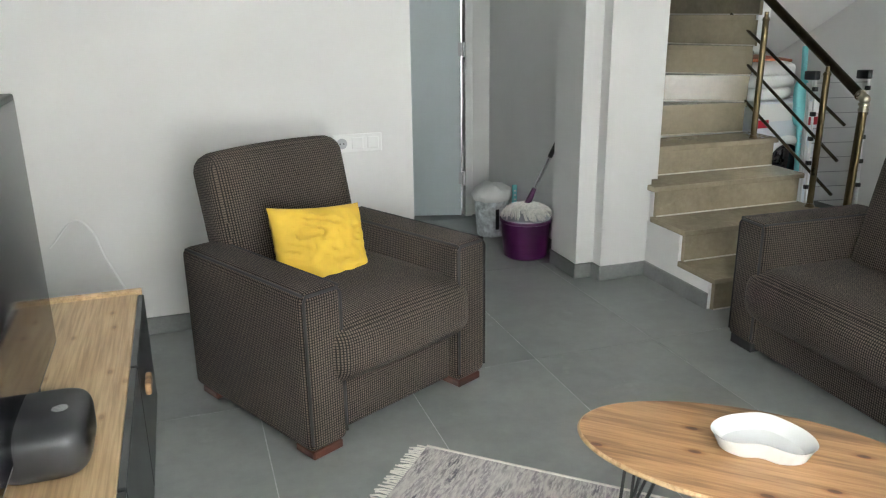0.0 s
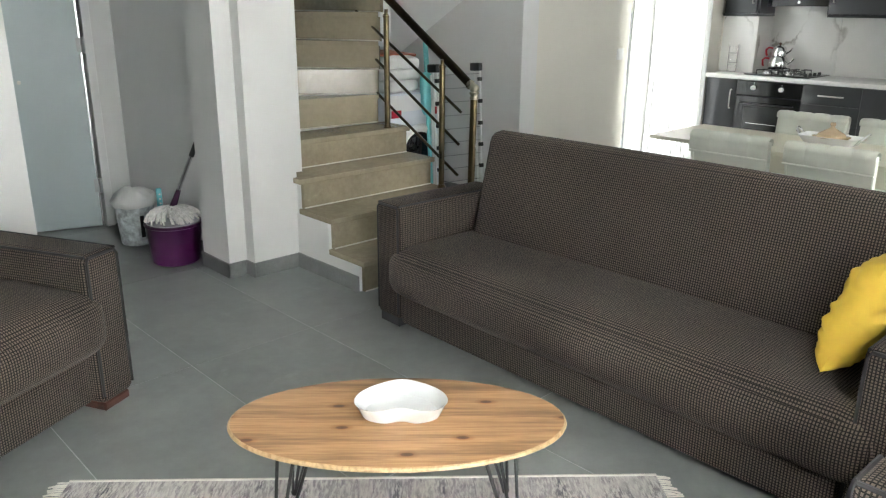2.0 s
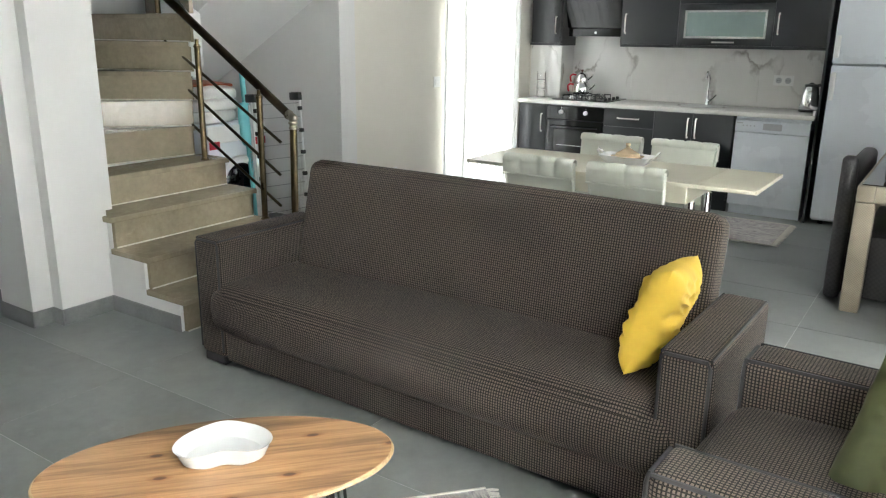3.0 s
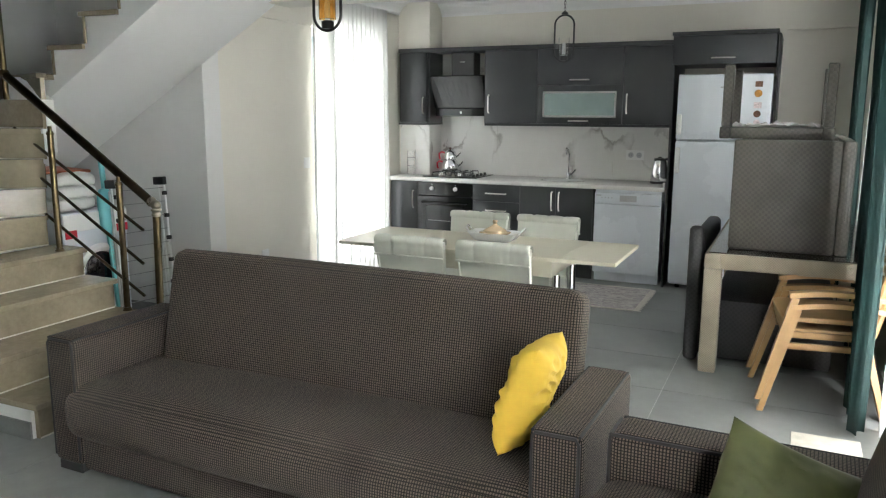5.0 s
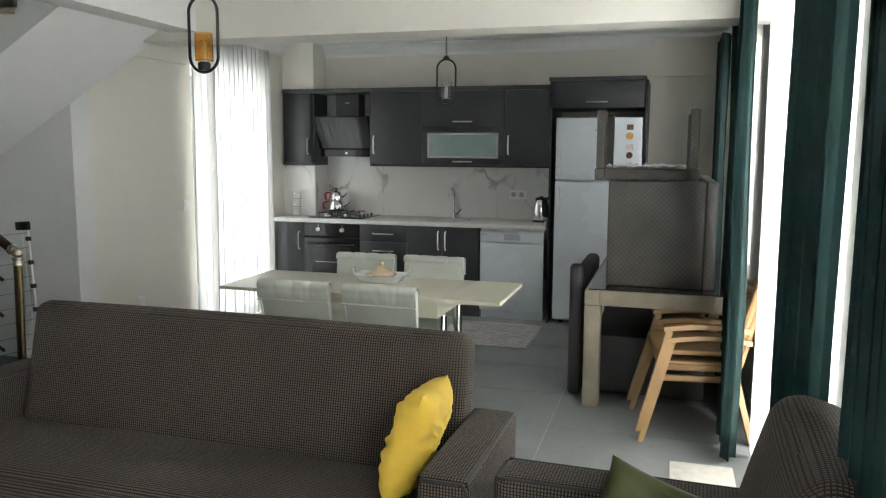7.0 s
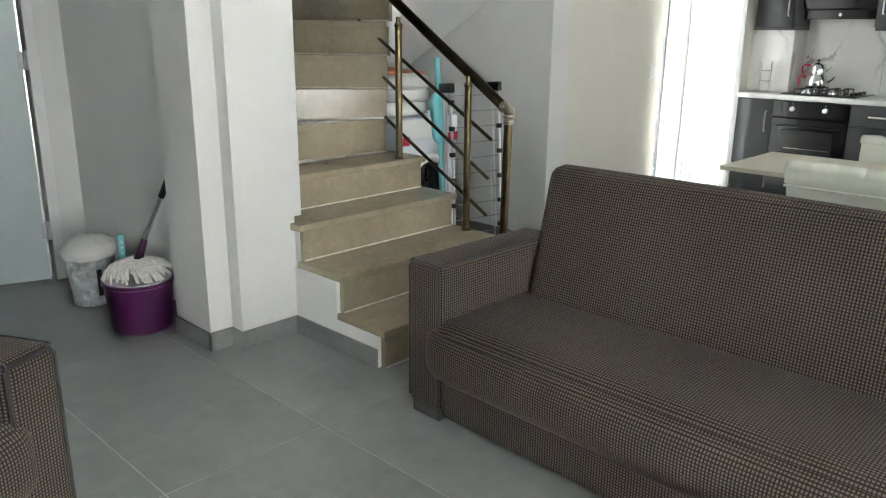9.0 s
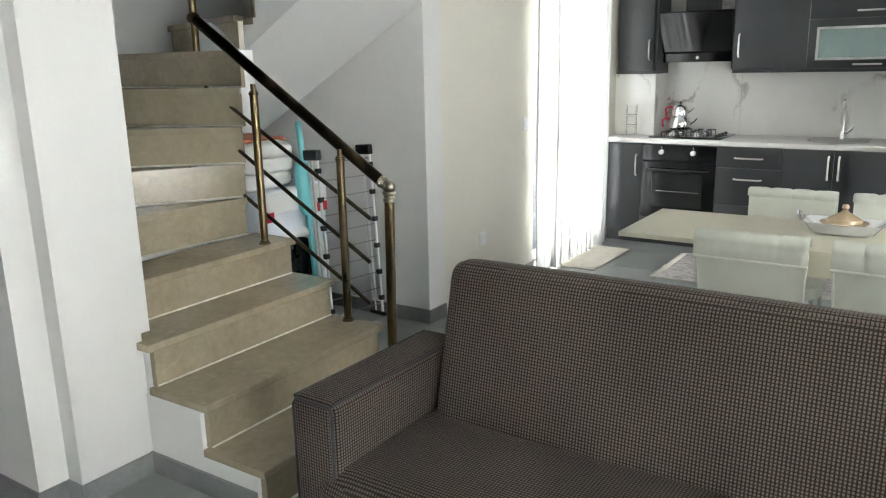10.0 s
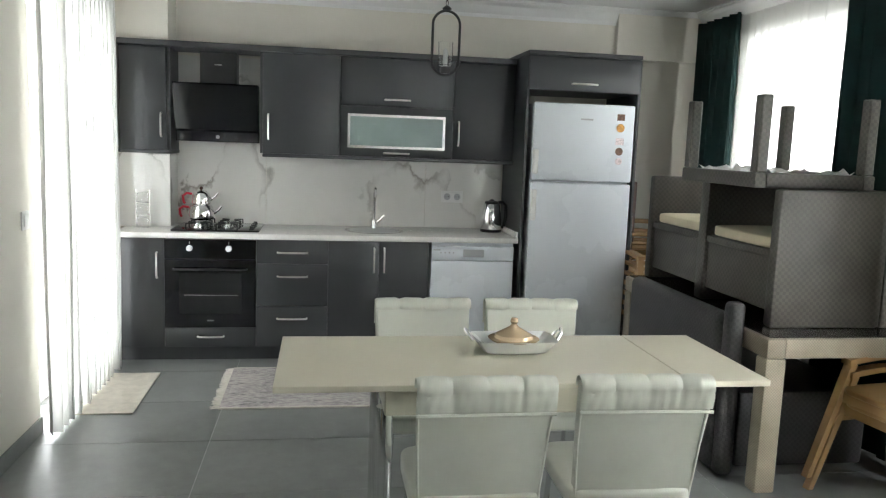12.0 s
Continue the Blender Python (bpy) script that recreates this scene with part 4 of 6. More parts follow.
bm = mesh()
cpts = []
for k in range(33):
    u = k / 32
    cpts.append((-0.40 + 0.34 * min(1, u * 1.25) ** 0.8, 3.70 - 0.1 * u, 0.50 + 0.12 * math.sin(math.pi * min(1, u * 2.2)) - 0.50 * max(0, u - 0.4) / 0.6))
tube(bm, [(x, y, max(0.006, z)) for x, y, z in cpts], 0.0045, 6)
cab = part("cable", bm, WHITE)
tagged(cab, "thin white cable hanging beside the stand", "cable")

# wall sockets and switches
def socket_plate(name, at, rz, n, kinds, label):
    """A row of square white plates; front towards -y."""
    p = thing(name, at, label, "socket", "", rz)
    w = 0.078
    bm = mesh()
    box(bm, (-n * w / 2 - 0.006, -0.008, -0.045), (n * w / 2 + 0.006, -0.0005, 0.045), 0.002, 1)
    part("plate", bm, WHITE, p)
    for k in range(n):
        x = -n * w / 2 + w * (k + 0.5)
        bm = mesh()
        if kinds[k] == "o":
            cyl(bm, (x, -0.0115, 0), (x, -0.0075, 0), 0.026, n=20)
            o = part("outlet", bm, APPLIANCE_GREY, p)
            bm = mesh()
            cyl(bm, (x - 0.009, -0.0125, 0), (x - 0.009, -0.0117, 0), 0.0035, n=8)
            cyl(bm, (x + 0.009, -0.0125, 0), (x + 0.009, -0.0117, 0), 0.0035, n=8)
            part("hole", bm, BLACK, o)
        else:
            box(bm, (x - 0.028, -0.0125, -0.028), (x + 0.028, -0.0085, 0.028), 0.002, 1)
            part("rocker", bm, WHITE, p)


socket_plate("socket", (1.015, Y1, 0.86), 0, 3, "obb", "white triple socket plate on the wall")
socket_plate("socket", (5.25, 3.75, 0.40), 0, 1, "b", "small white socket on the cream wall")
socket_plate("light_switch", (5.86, 3.75, 1.1), 0, 1, "b", "small white light switch beside the curtain")
socket_plate("socket", (X1 - 0.0135, 1.35, 1.13), -90, 2, "oo", "white double socket on the marble splashback")

# ---- hall ----
wb = thing("mop_bucket", (2.165, 4.28, 0), "purple plastic mop bucket with a white mop in it", "bucket")
bm = mesh()
lathe(bm, [(0.125, 0), (0.135, 0.01), (0.155, 0.225), (0.163, 0.23), (0.163, 0.245), (0.150, 0.245), (0.148, 0.23), (0.12, 0.02)], n=32)
part("tub", bm, PURPLE, wb)
bm = mesh()
lathe(bm, [(0.10, 0.20), (0.152, 0.235), (0.152, 0.25), (0.10, 0.25)], n=32)
part("wringer", bm, APPLIANCE_GREY, wb, "grey wringer rim")
mp = thing("mop", (2.175, 4.29, 0.25), "white string mop with a purple and steel handle", "mop")
bm = mesh()
rnd = random.Random(3)
for k in range(230):
    a, r = rnd.uniform(0, 6.28), rnd.uniform(0.02, 0.15)
    r1 = min(0.165, r + 0.03)
    top = 0.075 * (1 - (r / 0.19) ** 2)
    p0 = Vector((0.3 * r * math.cos(a), 0.3 * r * math.sin(a), 0.075))
    p1 = Vector((r * math.cos(a + 0.2), r * math.sin(a + 0.2), top + 0.012))
    p2 = Vector((r1 * math.cos(a + 0.3), r1 * math.sin(a + 0.3), max(0.004, top - 0.025)))
    tube(bm, [p0, p1, p2], 0.006, 5)
tagged(part("mop_head", bm, MOP, mp, "white cotton mop strings"), kind="stuff")
bm = mesh()
cyl(bm, (0.0, 0.0, 0.07), (0.035, -0.03, 0.18), 0.022, 0.014)
part("socket", bm, PURPLE, mp)
bm = mesh()
cyl(bm, (0.035, -0.03, 0.18), (0.10, -0.095, 0.38), 0.011)
part("pole", bm, STEEL, mp)
bm = mesh()
cyl(bm, (0.10, -0.095, 0.38), (0.135, -0.135, 0.49), 0.015)
part("grip", bm, BLACK, mp)

bn = thing("waste_bin", (2.15, 4.80, 0), "marbled white bin with a white bag over its rim", "waste bin")
bm = mesh()
lathe(bm, [(0.095, 0), (0.10, 0.01), (0.122, 0.27), (0.122, 0.275), (0.10, 0.275)], n=28)
part("body", bm, plain("speckled_bin", (0.52, 0.55, 0.56), 0.4, vary=0.45, scale=28), bn)
bm = mesh()
n = 28
rg = []
for r, z, j in ((0.125, 0.25, 0.008), (0.134, 0.262, 0.012), (0.137, 0.285, 0.012), (0.12, 0.32, 0.02), (0.07, 0.35, 0.02), (0.02, 0.355, 0.01)):
    rg.append([bm.verts.new(((r + j * noise.noise((k * 0.9, z * 30, 1))) * math.cos(2 * math.pi * k / n), (r + j * noise.noise((k * 0.9, z * 30, 2))) * math.sin(2 * math.pi * k / n), z + j * noise.noise((k * 0.7, r * 20, 5)))) for k in range(n)])
for u, w in zip(rg, rg[1:]):
    for k in range(n):
        bm.faces.new((u[k], u[(k + 1) % n], w[(k + 1) % n], w[k]))
bm.faces.new(rg[-1])
part("bag", bm, BAG, bn, "crumpled white plastic bag")
bm = mesh()
box(bm, (-0.02, -0.1235, 0.06), (0.005, -0.1165, 0.20), 0.003, 1)
part("label_strip", bm, BLACK, bn)
br = thing("dustpan_brush", (2.30, 4.76, 0), "turquoise plastic brush handle standing by the bin", "brush")
bm = mesh()
box(bm, (-0.018, -0.01, 0.0), (0.018, 0.01, 0.34), 0.008, 2)
part("handle", bm, TURQ, br)
for k in range(4):
    bm = mesh()
    cyl(bm, (0, -0.0125, 0.21 + 0.03 * k), (0, -0.0095, 0.21 + 0.03 * k), 0.006, n=8)
    part("rib", bm, WHITE, br)

# ---- stair niche ----
wm = thing("washing_machine", (4.17, 4.62, 0), "white front-loading washing machine with red panel trim", "washing machine")
bm = mesh()
box(bm, (-0.27, -0.26, 0.015), (0.27, 0.26, 0.85), 0.012, 3)
part("body", bm, APPLIANCE, wm)
bm = mesh()
box(bm, (-0.27, -0.268, 0.72), (0.27, -0.2605, 0.84), 0.003, 1)
part("panel", bm, WHITE, wm)
for a, b in ((-0.265, -0.17), (0.09, 0.265)):
    bm = mesh()
    box(bm, (a, -0.276, 0.68), (b, -0.2685, 0.735), 0.003, 1)
    part("trim", bm, RED, wm, "red plastic trim")
bm = mesh()
tube(bm, [(0.19 * math.cos(2 * math.pi * k / 32), -0.275, 0.40 + 0.19 * math.sin(2 * math.pi * k / 32)) for k in range(32)], 0.03, 8, True)
dr = part("door", bm, WHITE, wm)
bm = mesh()
cyl(bm, (0, -0.262, 0.40), (0, -0.285, 0.40), 0.165, 0.13, 32)
part("door_glass", bm, BLACK_GLASS, dr, "dark glass porthole")

for k, w in enumerate((0.40, 0.37, 0.33)):
    tw = mesh()
    puff(tw, (0, 0, 0), (w, 0.32, 0.10), 0.5)
    for v in tw.verts:
        v.co += Vector((0, 0, 0.012 * noise.noise((v.co.x * 9, v.co.y * 9, k * 3.0))))
    t = part("towel", tw, TOWEL)
    t.matrix_basis = pose(4.07 + 0.02 * k, 4.56, 0.897 + 0.082 * k, 0, 0, 8 - 9 * k)
    tagged(t, "white towel folded in a heap on the washing machine", "towel", "folded towels")
bm = mesh()
box(bm, (-0.24, -0.16, 0.0), (0.24, 0.16, 0.022), 0.008, 2)
bk = part("basket_lid", bm, ORANGE)
bk.matrix_basis = pose(4.05, 4.66, 1.115, 3, 2, 5)
tagged(bk, "terracotta plastic tray lying on the towels", "tray")

sq = thing("steam_mop", (4.26, 4.27, 0), "turquoise upright floor mop leaning on the washing machine", "floor mop", "", 0, -5)
bm = mesh()
box(bm, (-0.028, -0.012, 0.02), (0.028, 0.012, 0.72), 0.006, 2)
body = part("shaft", bm, TURQ, sq)
bm = mesh()
puff(bm, (-0.01, 0, 0.84), (0.115, 0.06, 0.32), 0.6)
part("tank", bm, TURQ, sq)
bm = mesh()
box(bm, (-0.018, -0.012, 0.95), (0.02, 0.012, 1.22), 0.008, 2)
part("grip", bm, TURQ, sq)
bm = mesh()
box(bm, (-0.11, -0.04, 0.0), (0.11, 0.04, 0.025), 0.008, 2)
part("head", bm, BLACK, sq)
txt = bpy.data.curves.new("lettering", "FONT")
txt.body, txt.size, txt.extrude, txt.align_x, txt.align_y = "PRATIC-S", 0.05, 0.0006, "CENTER", "CENTER"
txt.materials.append(APPLIANCE_GREY)
lt = new("lettering", txt)
lt.parent = sq
lt.matrix_basis = pose(0, -0.0135, 0.55, 90, 90, 0)

ar = thing("clothes_airer", (4.43, 4.16, 0), "folded white clothes airer with black joints", "clothes airer", "", -12, -4)
for y in (-0.03, 0.03, 0.06):
    bm = mesh()
    for x in (-0.19, 0.19):
        tube(bm, [(x, y, 0.02), (x, y, 1.04 - abs(y))], 0.0085, 8)
    part("frame", bm, WHITE, ar)
for k in range(10):
    bm = mesh()
    z = 0.08 + 0.10 * k
    tube(bm, [(-0.19, -0.03, z), (0.19, -0.03, z)], 0.003, 6)
    part("wire", bm, STEEL, ar)
for x in (-0.19, 0.19):
    for k in range(6):
        bm = mesh()
        box(bm, (x - 0.016, -0.045, 0.10 + 0.165 * k), (x + 0.016, -0.015, 0.13 + 0.165 * k), 0.004, 1)
        part("clip", bm, BLACK, ar)
    bm = mesh()
    box(bm, (x - 0.02, -0.05, 1.0), (x + 0.02, 0.08, 1.06), 0.008, 2)
    part("hinge", bm, BLACK, ar)
    bm = mesh()
    box(bm, (x - 0.015, -0.06, 0.0), (x + 0.015, 0.09, 0.025), 0.005, 1)
    part("foot", bm, BLACK, ar)

# ---- kitchen ----
KX = 7.25   # front plane of the base units


def bow_handle(bm, a, b, out):
    """A bowed bar handle from a to b, standing off by out."""
    a, b, o = Vector(a), Vector(b), Vector(out)
    d = (b - a).normalized()
    tube(bm, [a, a + o * 0.7, a + o + d * 0.02, (a + b) / 2 + o * 1.08, b + o - d * 0.02, b + o * 0.7, b], 0.0065, 8)


def unit(name, y0, y1, z0, z1, xf, xb, label, group):
    """A cabinet body; its local origin is the front middle of its base."""
    c = thing(name, (xf, (y0 + y1) / 2, z0), label, "cabinet", group)
    h, w = z1 - z0, abs(y1 - y0)
    bm = mesh()
    box(bm, (0.021, -w / 2 + 0.001, 0), (xb - xf, w / 2 - 0.001, h))
    part("body", bm, CAB_IN if z0 < 0.5 else CAB, c, smooth=False)
    return c, w, h


def front(c, name, w0, w1, z0, z1, handle=None):
    """A door or drawer front in the unit's local y and z; handle: (y0, z0, y1, z1)."""
    bm = mesh()
    box(bm, (0, w0 + 0.002, z0 + 0.002), (0.02, w1 - 0.002, z1 - 0.002), 0.0025, 2)
    d = part(name, bm, CAB, c)
    if handle:
        bm = mesh()
        bow_handle(bm, (0.002, handle[0], handle[1]), (0.002, handle[2], handle[3]), (-0.028, 0, 0))
        part("handle", bm, NICKEL, d, "satin metal bow handle")
    return d


B = "base units"
c, w, h = unit("base_cabinet", 3.385, 3.69, 0.10, 0.845, KX, 7.85, "narrow anthracite base cabinet", B)
front(c, "door", -w / 2, w / 2, 0, h, (-w / 2 + 0.045, 0.48, -w / 2 + 0.045, 0.65))
c, w, h = unit("oven_cabinet", 2.785, 3.385, 0.10, 0.235, KX, 7.85, "anthracite drawer below the oven", B)
front(c, "drawer", -w / 2, w / 2, 0, h, (-0.085, 0.075, 0.085, 0.075))
c, w, h = unit("drawer_cabinet", 2.30, 2.785, 0.10, 0.845, KX, 7.85, "anthracite cabinet with three drawers", B)
for z0, z1 in ((0, 0.285), (0.285, 0.58), (0.58, h)):
    front(c, "drawer", -w / 2, w / 2, z0, z1, (-0.1, z1 - 0.085, 0.1, z1 - 0.085))
c, w, h = unit("sink_cabinet", 1.60, 2.30, 0.10, 0.845, KX, 7.85, "anthracite two-door cabinet below the sink", B)
front(c, "door", 0, w / 2, 0, h, (0.035, 0.53, 0.035, 0.70))
front(c, "door", -w / 2, 0, 0, h, (-0.035, 0.53, -0.035, 0.70))
bm = mesh()
box(bm, (KX + 0.05, 1.60, 0), (KX + 0.07, 3.69, 0.099))
pl = part("plinth", bm, CAB, smooth=False)
tagged(pl, "anthracite plinth below the base units", "plinth")

ov = thing("oven", (KX - 0.005, 3.085, 0.237), "black built-in oven with two white knobs", "oven")
bm = mesh()
box(bm, (0.03, -0.297, 0), (0.55, 0.297, 0.60))
part("body", bm, BLACK, ov, smooth=False)
bm = mesh()
box(bm, (0, -0.297, 0.475), (0.03, 0.297, 0.602), 0.003, 1)
panel = part("control_panel", bm, BLACK_GLASS, ov)
for y in (0.135, -0.12):
    bm = mesh()
    cyl(bm, (0, y, 0.545), (-0.025, y, 0.545), 0.021, 0.019, 20)
    part("knob", bm, WHITE, panel, "white knob")
    bm = mesh()
    box(bm, (-0.0015, y - 0.002, 0.575), (-0.0002, y + 0.002, 0.59))
    part("mark", bm, WHITE, panel)
bm = mesh()
box(bm, (-0.002, -0.297, 0.0), (0.028, 0.297, 0.465), 0.003, 1)
od = part("door", bm, BLACK_GLASS, ov)
bm = mesh()
box(bm, (-0.0045, -0.205, 0.095), (-0.0022, 0.205, 0.375))
part("window", bm, plain("oven_window", (0.022, 0.022, 0.022), 0.12, bump=0), od, "dark oven window", smooth=False)
bm = mesh()
tube(bm, [(-0.0055, -0.18, 0.225), (-0.0055, 0.17, 0.225)], 0.0025, 6)
part("rack", bm, STEEL, od)
bm = mesh()
bow_handle(bm, (-0.001, -0.24, 0.405), (-0.001, 0.24, 0.405), (-0.03, 0, 0))
part("handle", bm, BLACK, od)
bm = mesh()
box(bm, (-0.0045, -0.022, 0.045), (-0.0022, 0.022, 0.055))
part("badge", bm, STEEL, od, smooth=False)

dw = thing("dishwasher", (KX, 1.285, 0.0), "white freestanding dishwasher with a recessed grip", "dishwasher")
bm = mesh()
box(bm, (0.02, -0.295, 0.08), (0.58, 0.295, 0.845))
box(bm, (0.05, -0.29, 0.0), (0.55, 0.29, 0.08))
part("body", bm, APPLIANCE, dw, smooth=False)
bm = mesh()
box(bm, (0, -0.297, 0.09), (0.02, 0.297, 0.715), 0.004, 2)
part("door", bm, APPLIANCE, dw)
bm = mesh()
box(bm, (-0.004, -0.297, 0.72), (0.02, 0.297, 0.82), 0.005, 2)
cp = part("control_panel", bm, APPLIANCE, dw)
bm = mesh()
box(bm, (-0.006, -0.08, 0.745), (-0.0042, 0.07, 0.80), 0.001, 1)
part("grip", bm, APPLIANCE_GREY, cp)
bm = mesh()
for k in range(4):
    cyl(bm, (-0.0055, 0.14 + 0.03 * k, 0.775), (-0.0042, 0.14 + 0.03 * k, 0.775), 0.006, n=10)
box(bm, (-0.0055, 0.235, 0.79), (-0.0042, 0.285, 0.80))
part("buttons", bm, APPLIANCE_GREY, cp)

bm = mesh()
box(bm, (KX - 0.03, 0.965, 0.85), (7.845, 3.70, 0.888), 0.004, 2)
ctop = part("worktop", bm, COUNTER)
tagged(ctop, "white stone kitchen worktop", "worktop")
bm = mesh()
box(bm, (7.80, 0.966, 0.889), (7.845, 1.0, 0.93), 0.003, 1)
box(bm, (KX - 0.02, 0.966, 0.889), (7.80, 0.985, 0.93), 0.003, 1)
up = part("upstand", bm, COUNTER)
tagged(up, "white end strip on the worktop", "upstand")

bs = tagged(new("splashback"), "white marble-look tile splashback with grey veins", "splashback", kind="structure")
for y0, y1 in ((0.967, 1.56), (1.563, 2.76), (2.763, 3.399)):
    bm = mesh()
    box(bm, (7.848, y0, 0.889), (7.859, y1, 2.10 if y0 > 2.7 else 1.45))
    part("tile", bm, MARBLE, bs, smooth=False)
bm = mesh()
box(bm, (7.5565, 3.399, 0.889), (7.559, 3.735, 1.399))
box(bm, (7.56, 3.397, 0.889), (7.848, 3.3995, 1.399))
part("tile", bm, MARBLE, bs, smooth=False)

U = "wall units"
UXF = 7.50
c, w, h = unit("wall_cabinet", 3.405, 3.715, 1.425, 2.12, UXF, 7.85, "narrow anthracite wall cabinet", U)
front(c, "door", -w / 2, w / 2, 0, h, (-w / 2 + 0.035, 0.09, -w / 2 + 0.035, 0.25))
c, w, h = unit("wall_cabinet", 2.233, 2.765, 1.425, 2.12, UXF, 7.85, "plain anthracite wall cabinet with one door", U)
front(c, "door", -w / 2, w / 2, 0, h, (w / 2 - 0.04, 0.10, w / 2 - 0.04, 0.27))
c, w, h = unit("flap_cabinet", 1.42, 2.233, 1.425, 2.12, UXF, 7.85, "anthracite wall cabinet with a frosted glass flap", U)
front(c, "flap", -w / 2, w / 2, 0.355, h, (-0.09, 0.405, 0.09, 0.405))
fl = front(c, "flap", -w / 2, w / 2, 0, 0.355, (-0.09, 0.028, 0.09, 0.028))
bm = mesh()
for a, b in (((-0.35, 0.06), (0.35, 0.078)), ((-0.35, 0.282), (0.35, 0.30)), ((-0.35, 0.078), (-0.332, 0.282)), ((0.332, 0.078), (0.35, 0.282))):
    box(bm, (-0.004, a[0], a[1]), (-0.0002, b[0], b[1]))
part("frame", bm, STEEL, fl, "bright aluminium frame", smooth=False)
bm = mesh()
box(bm, (-0.0022, -0.332, 0.078), (-0.0004, 0.332, 0.282))
part("pane", bm, FROST, fl, "frosted glass pane", smooth=False)
c, w, h = unit("wall_cabinet", 0.965, 1.42, 1.425, 2.12, UXF, 7.85, "plain anthracite wall cabinet with one door", U)
front(c, "door", -w / 2, w / 2, 0, h, (w / 2 - 0.04, 0.10, w / 2 - 0.04, 0.27))
bm = mesh()
box(bm, (UXF - 0.012, 0.965, 2.121), (7.85, 3.72, 2.16), 0.003, 1)
tr = part("crown_board", bm, CAB)
tagged(tr, "anthracite crown board above the wall units", "trim board")
bm = mesh()
box(bm, (UXF - 0.012, 0.965, 1.40), (7.84, 2.765, 1.4245), 0.003, 1)
tr = part("light_board", bm, CAB)
tagged(tr, "anthracite bottom board below the wall units", "trim board")
bm = mesh()
box(bm, (UXF - 0.012, 3.38, 1.40), (7.84, 3.72, 1.4245), 0.003, 1)
tr = part("light_board", bm, CAB)
tagged(tr, "anthracite bottom board below the wall units", "trim board")
for y0, y1 in ((3.385, 3.4045), (2.7655, 2.784)):
    bm = mesh()
    box(bm, (UXF + 0.03, y0, 1.425), (7.845, y1, 2.12))
    tr = part("side_board", bm, CAB, smooth=False)
    tagged(tr, "anthracite board beside the cooker hood", "trim board")

hd = thing("cooker_hood", (UXF + 0.02, 3.085, 1.49), "black slanted glass cooker hood with a chimney", "cooker hood")
bm = mesh()
prism(bm, [(0.13, 0.0), (0.32, 0.0), (0.32, 0.40), (0.0, 0.40), (-0.012, 0.39), (0.10, 0.085), (0.13, 0.07)], 1, -0.285, 0.285)
part("glass_front", bm, BLACK_GLASS, hd, smooth=False)
bm = mesh()
box(bm, (0.16, -0.125, 0.401), (0.325, 0.125, 0.628), 0.003, 1)
part("chimney", bm, BLACK, hd)
bm = mesh()
cyl(bm, (0.122, 0, 0.035), (0.131, 0, 0.035), 0.013, n=16)
part("knob", bm, STEEL, hd)
bm = mesh()
box(bm, (0.156, -0.025, 0.535), (0.1595, 0.025, 0.543))
part("badge", bm, STEEL, hd, smooth=False)

hb = thing("hob", (7.53, 3.06, 0.889), "black glass gas hob with cast iron supports", "hob")
bm = mesh()
box(bm, (-0.24, -0.29, 0), (0.24, 0.29, 0.012), 0.004, 2)
part("plate", bm, BLACK_GLASS, hb)
for x, y, r in ((-0.11, 0.13, 0.05), (0.12, 0.13, 0.04), (-0.11, -0.07, 0.04), (0.12, -0.07, 0.05)):
    bm = mesh()
    lathe(bm, [(r, 0), (r, 0.014), (r * 0.75, 0.018), (r * 0.75, 0.026), (r * 0.3, 0.028)], (x, y, 0.0125), 18)
    part("burner", bm, STEEL, hb)
    for k in range(4):
        bm = mesh()
        a = math.pi / 4 + k * math.pi / 2
        ux, uy = math.cos(a), math.sin(a)
        tube(bm, [(x + 0.1 * ux, y + 0.1 * uy, 0.013), (x + 0.1 * ux, y + 0.1 * uy, 0.044), (x + 0.03 * ux, y + 0.03 * uy, 0.047)], 0.006, 6)
        part("pan_support", bm, BLACK_METAL, hb)
for k in range(4):
    bm = mesh()
    cyl(bm, (-0.16 + 0.1 * k, -0.235, 0.0125), (-0.16 + 0.1 * k, -0.235, 0.035), 0.017, 0.013, 14)
    part("knob", bm, BLACK, hb)

tp = thing("teapot", (7.64, 3.20, 0.937), "double steel teapot with red handles on the hob", "teapot")
bm = mesh()
lathe(bm, [(0.075, 0), (0.088, 0.012), (0.092, 0.05), (0.078, 0.095), (0.068, 0.105)], n=28)
part("kettle", bm, CHROME, tp)
bm = mesh()
lathe(bm, [(0.055, 0.105), (0.067, 0.118), (0.068, 0.15), (0.056, 0.185), (0.048, 0.192), (0.03, 0.205), (0.008, 0.21)], n=28)
pot = part("pot", bm, CHROME, tp)
bm = mesh()
ball(bm, (0, 0, 0.222), 0.013)
part("lid_knob", bm, WOOD_DARK, pot)
for z, r in ((0.02, 0.09), (0.115, 0.067)):
    bm = mesh()
    tube(bm, [(0, r * 0.95, z + 0.065), (0, r + 0.035, z + 0.07), (0, r + 0.06, z + 0.05), (0, r + 0.055, z + 0.01), (0, r + 0.045, z - 0.005)], 0.009, 8)
    part("handle", bm, RED, tp, "red curved handle")
    bm = mesh()
    tube(bm, [(0, -r * 0.9, z + 0.02), (0, -r - 0.03, z + 0.05), (0, -r - 0.05, z + 0.075)], 0.009, 8)
    part("spout", bm, CHROME, tp)

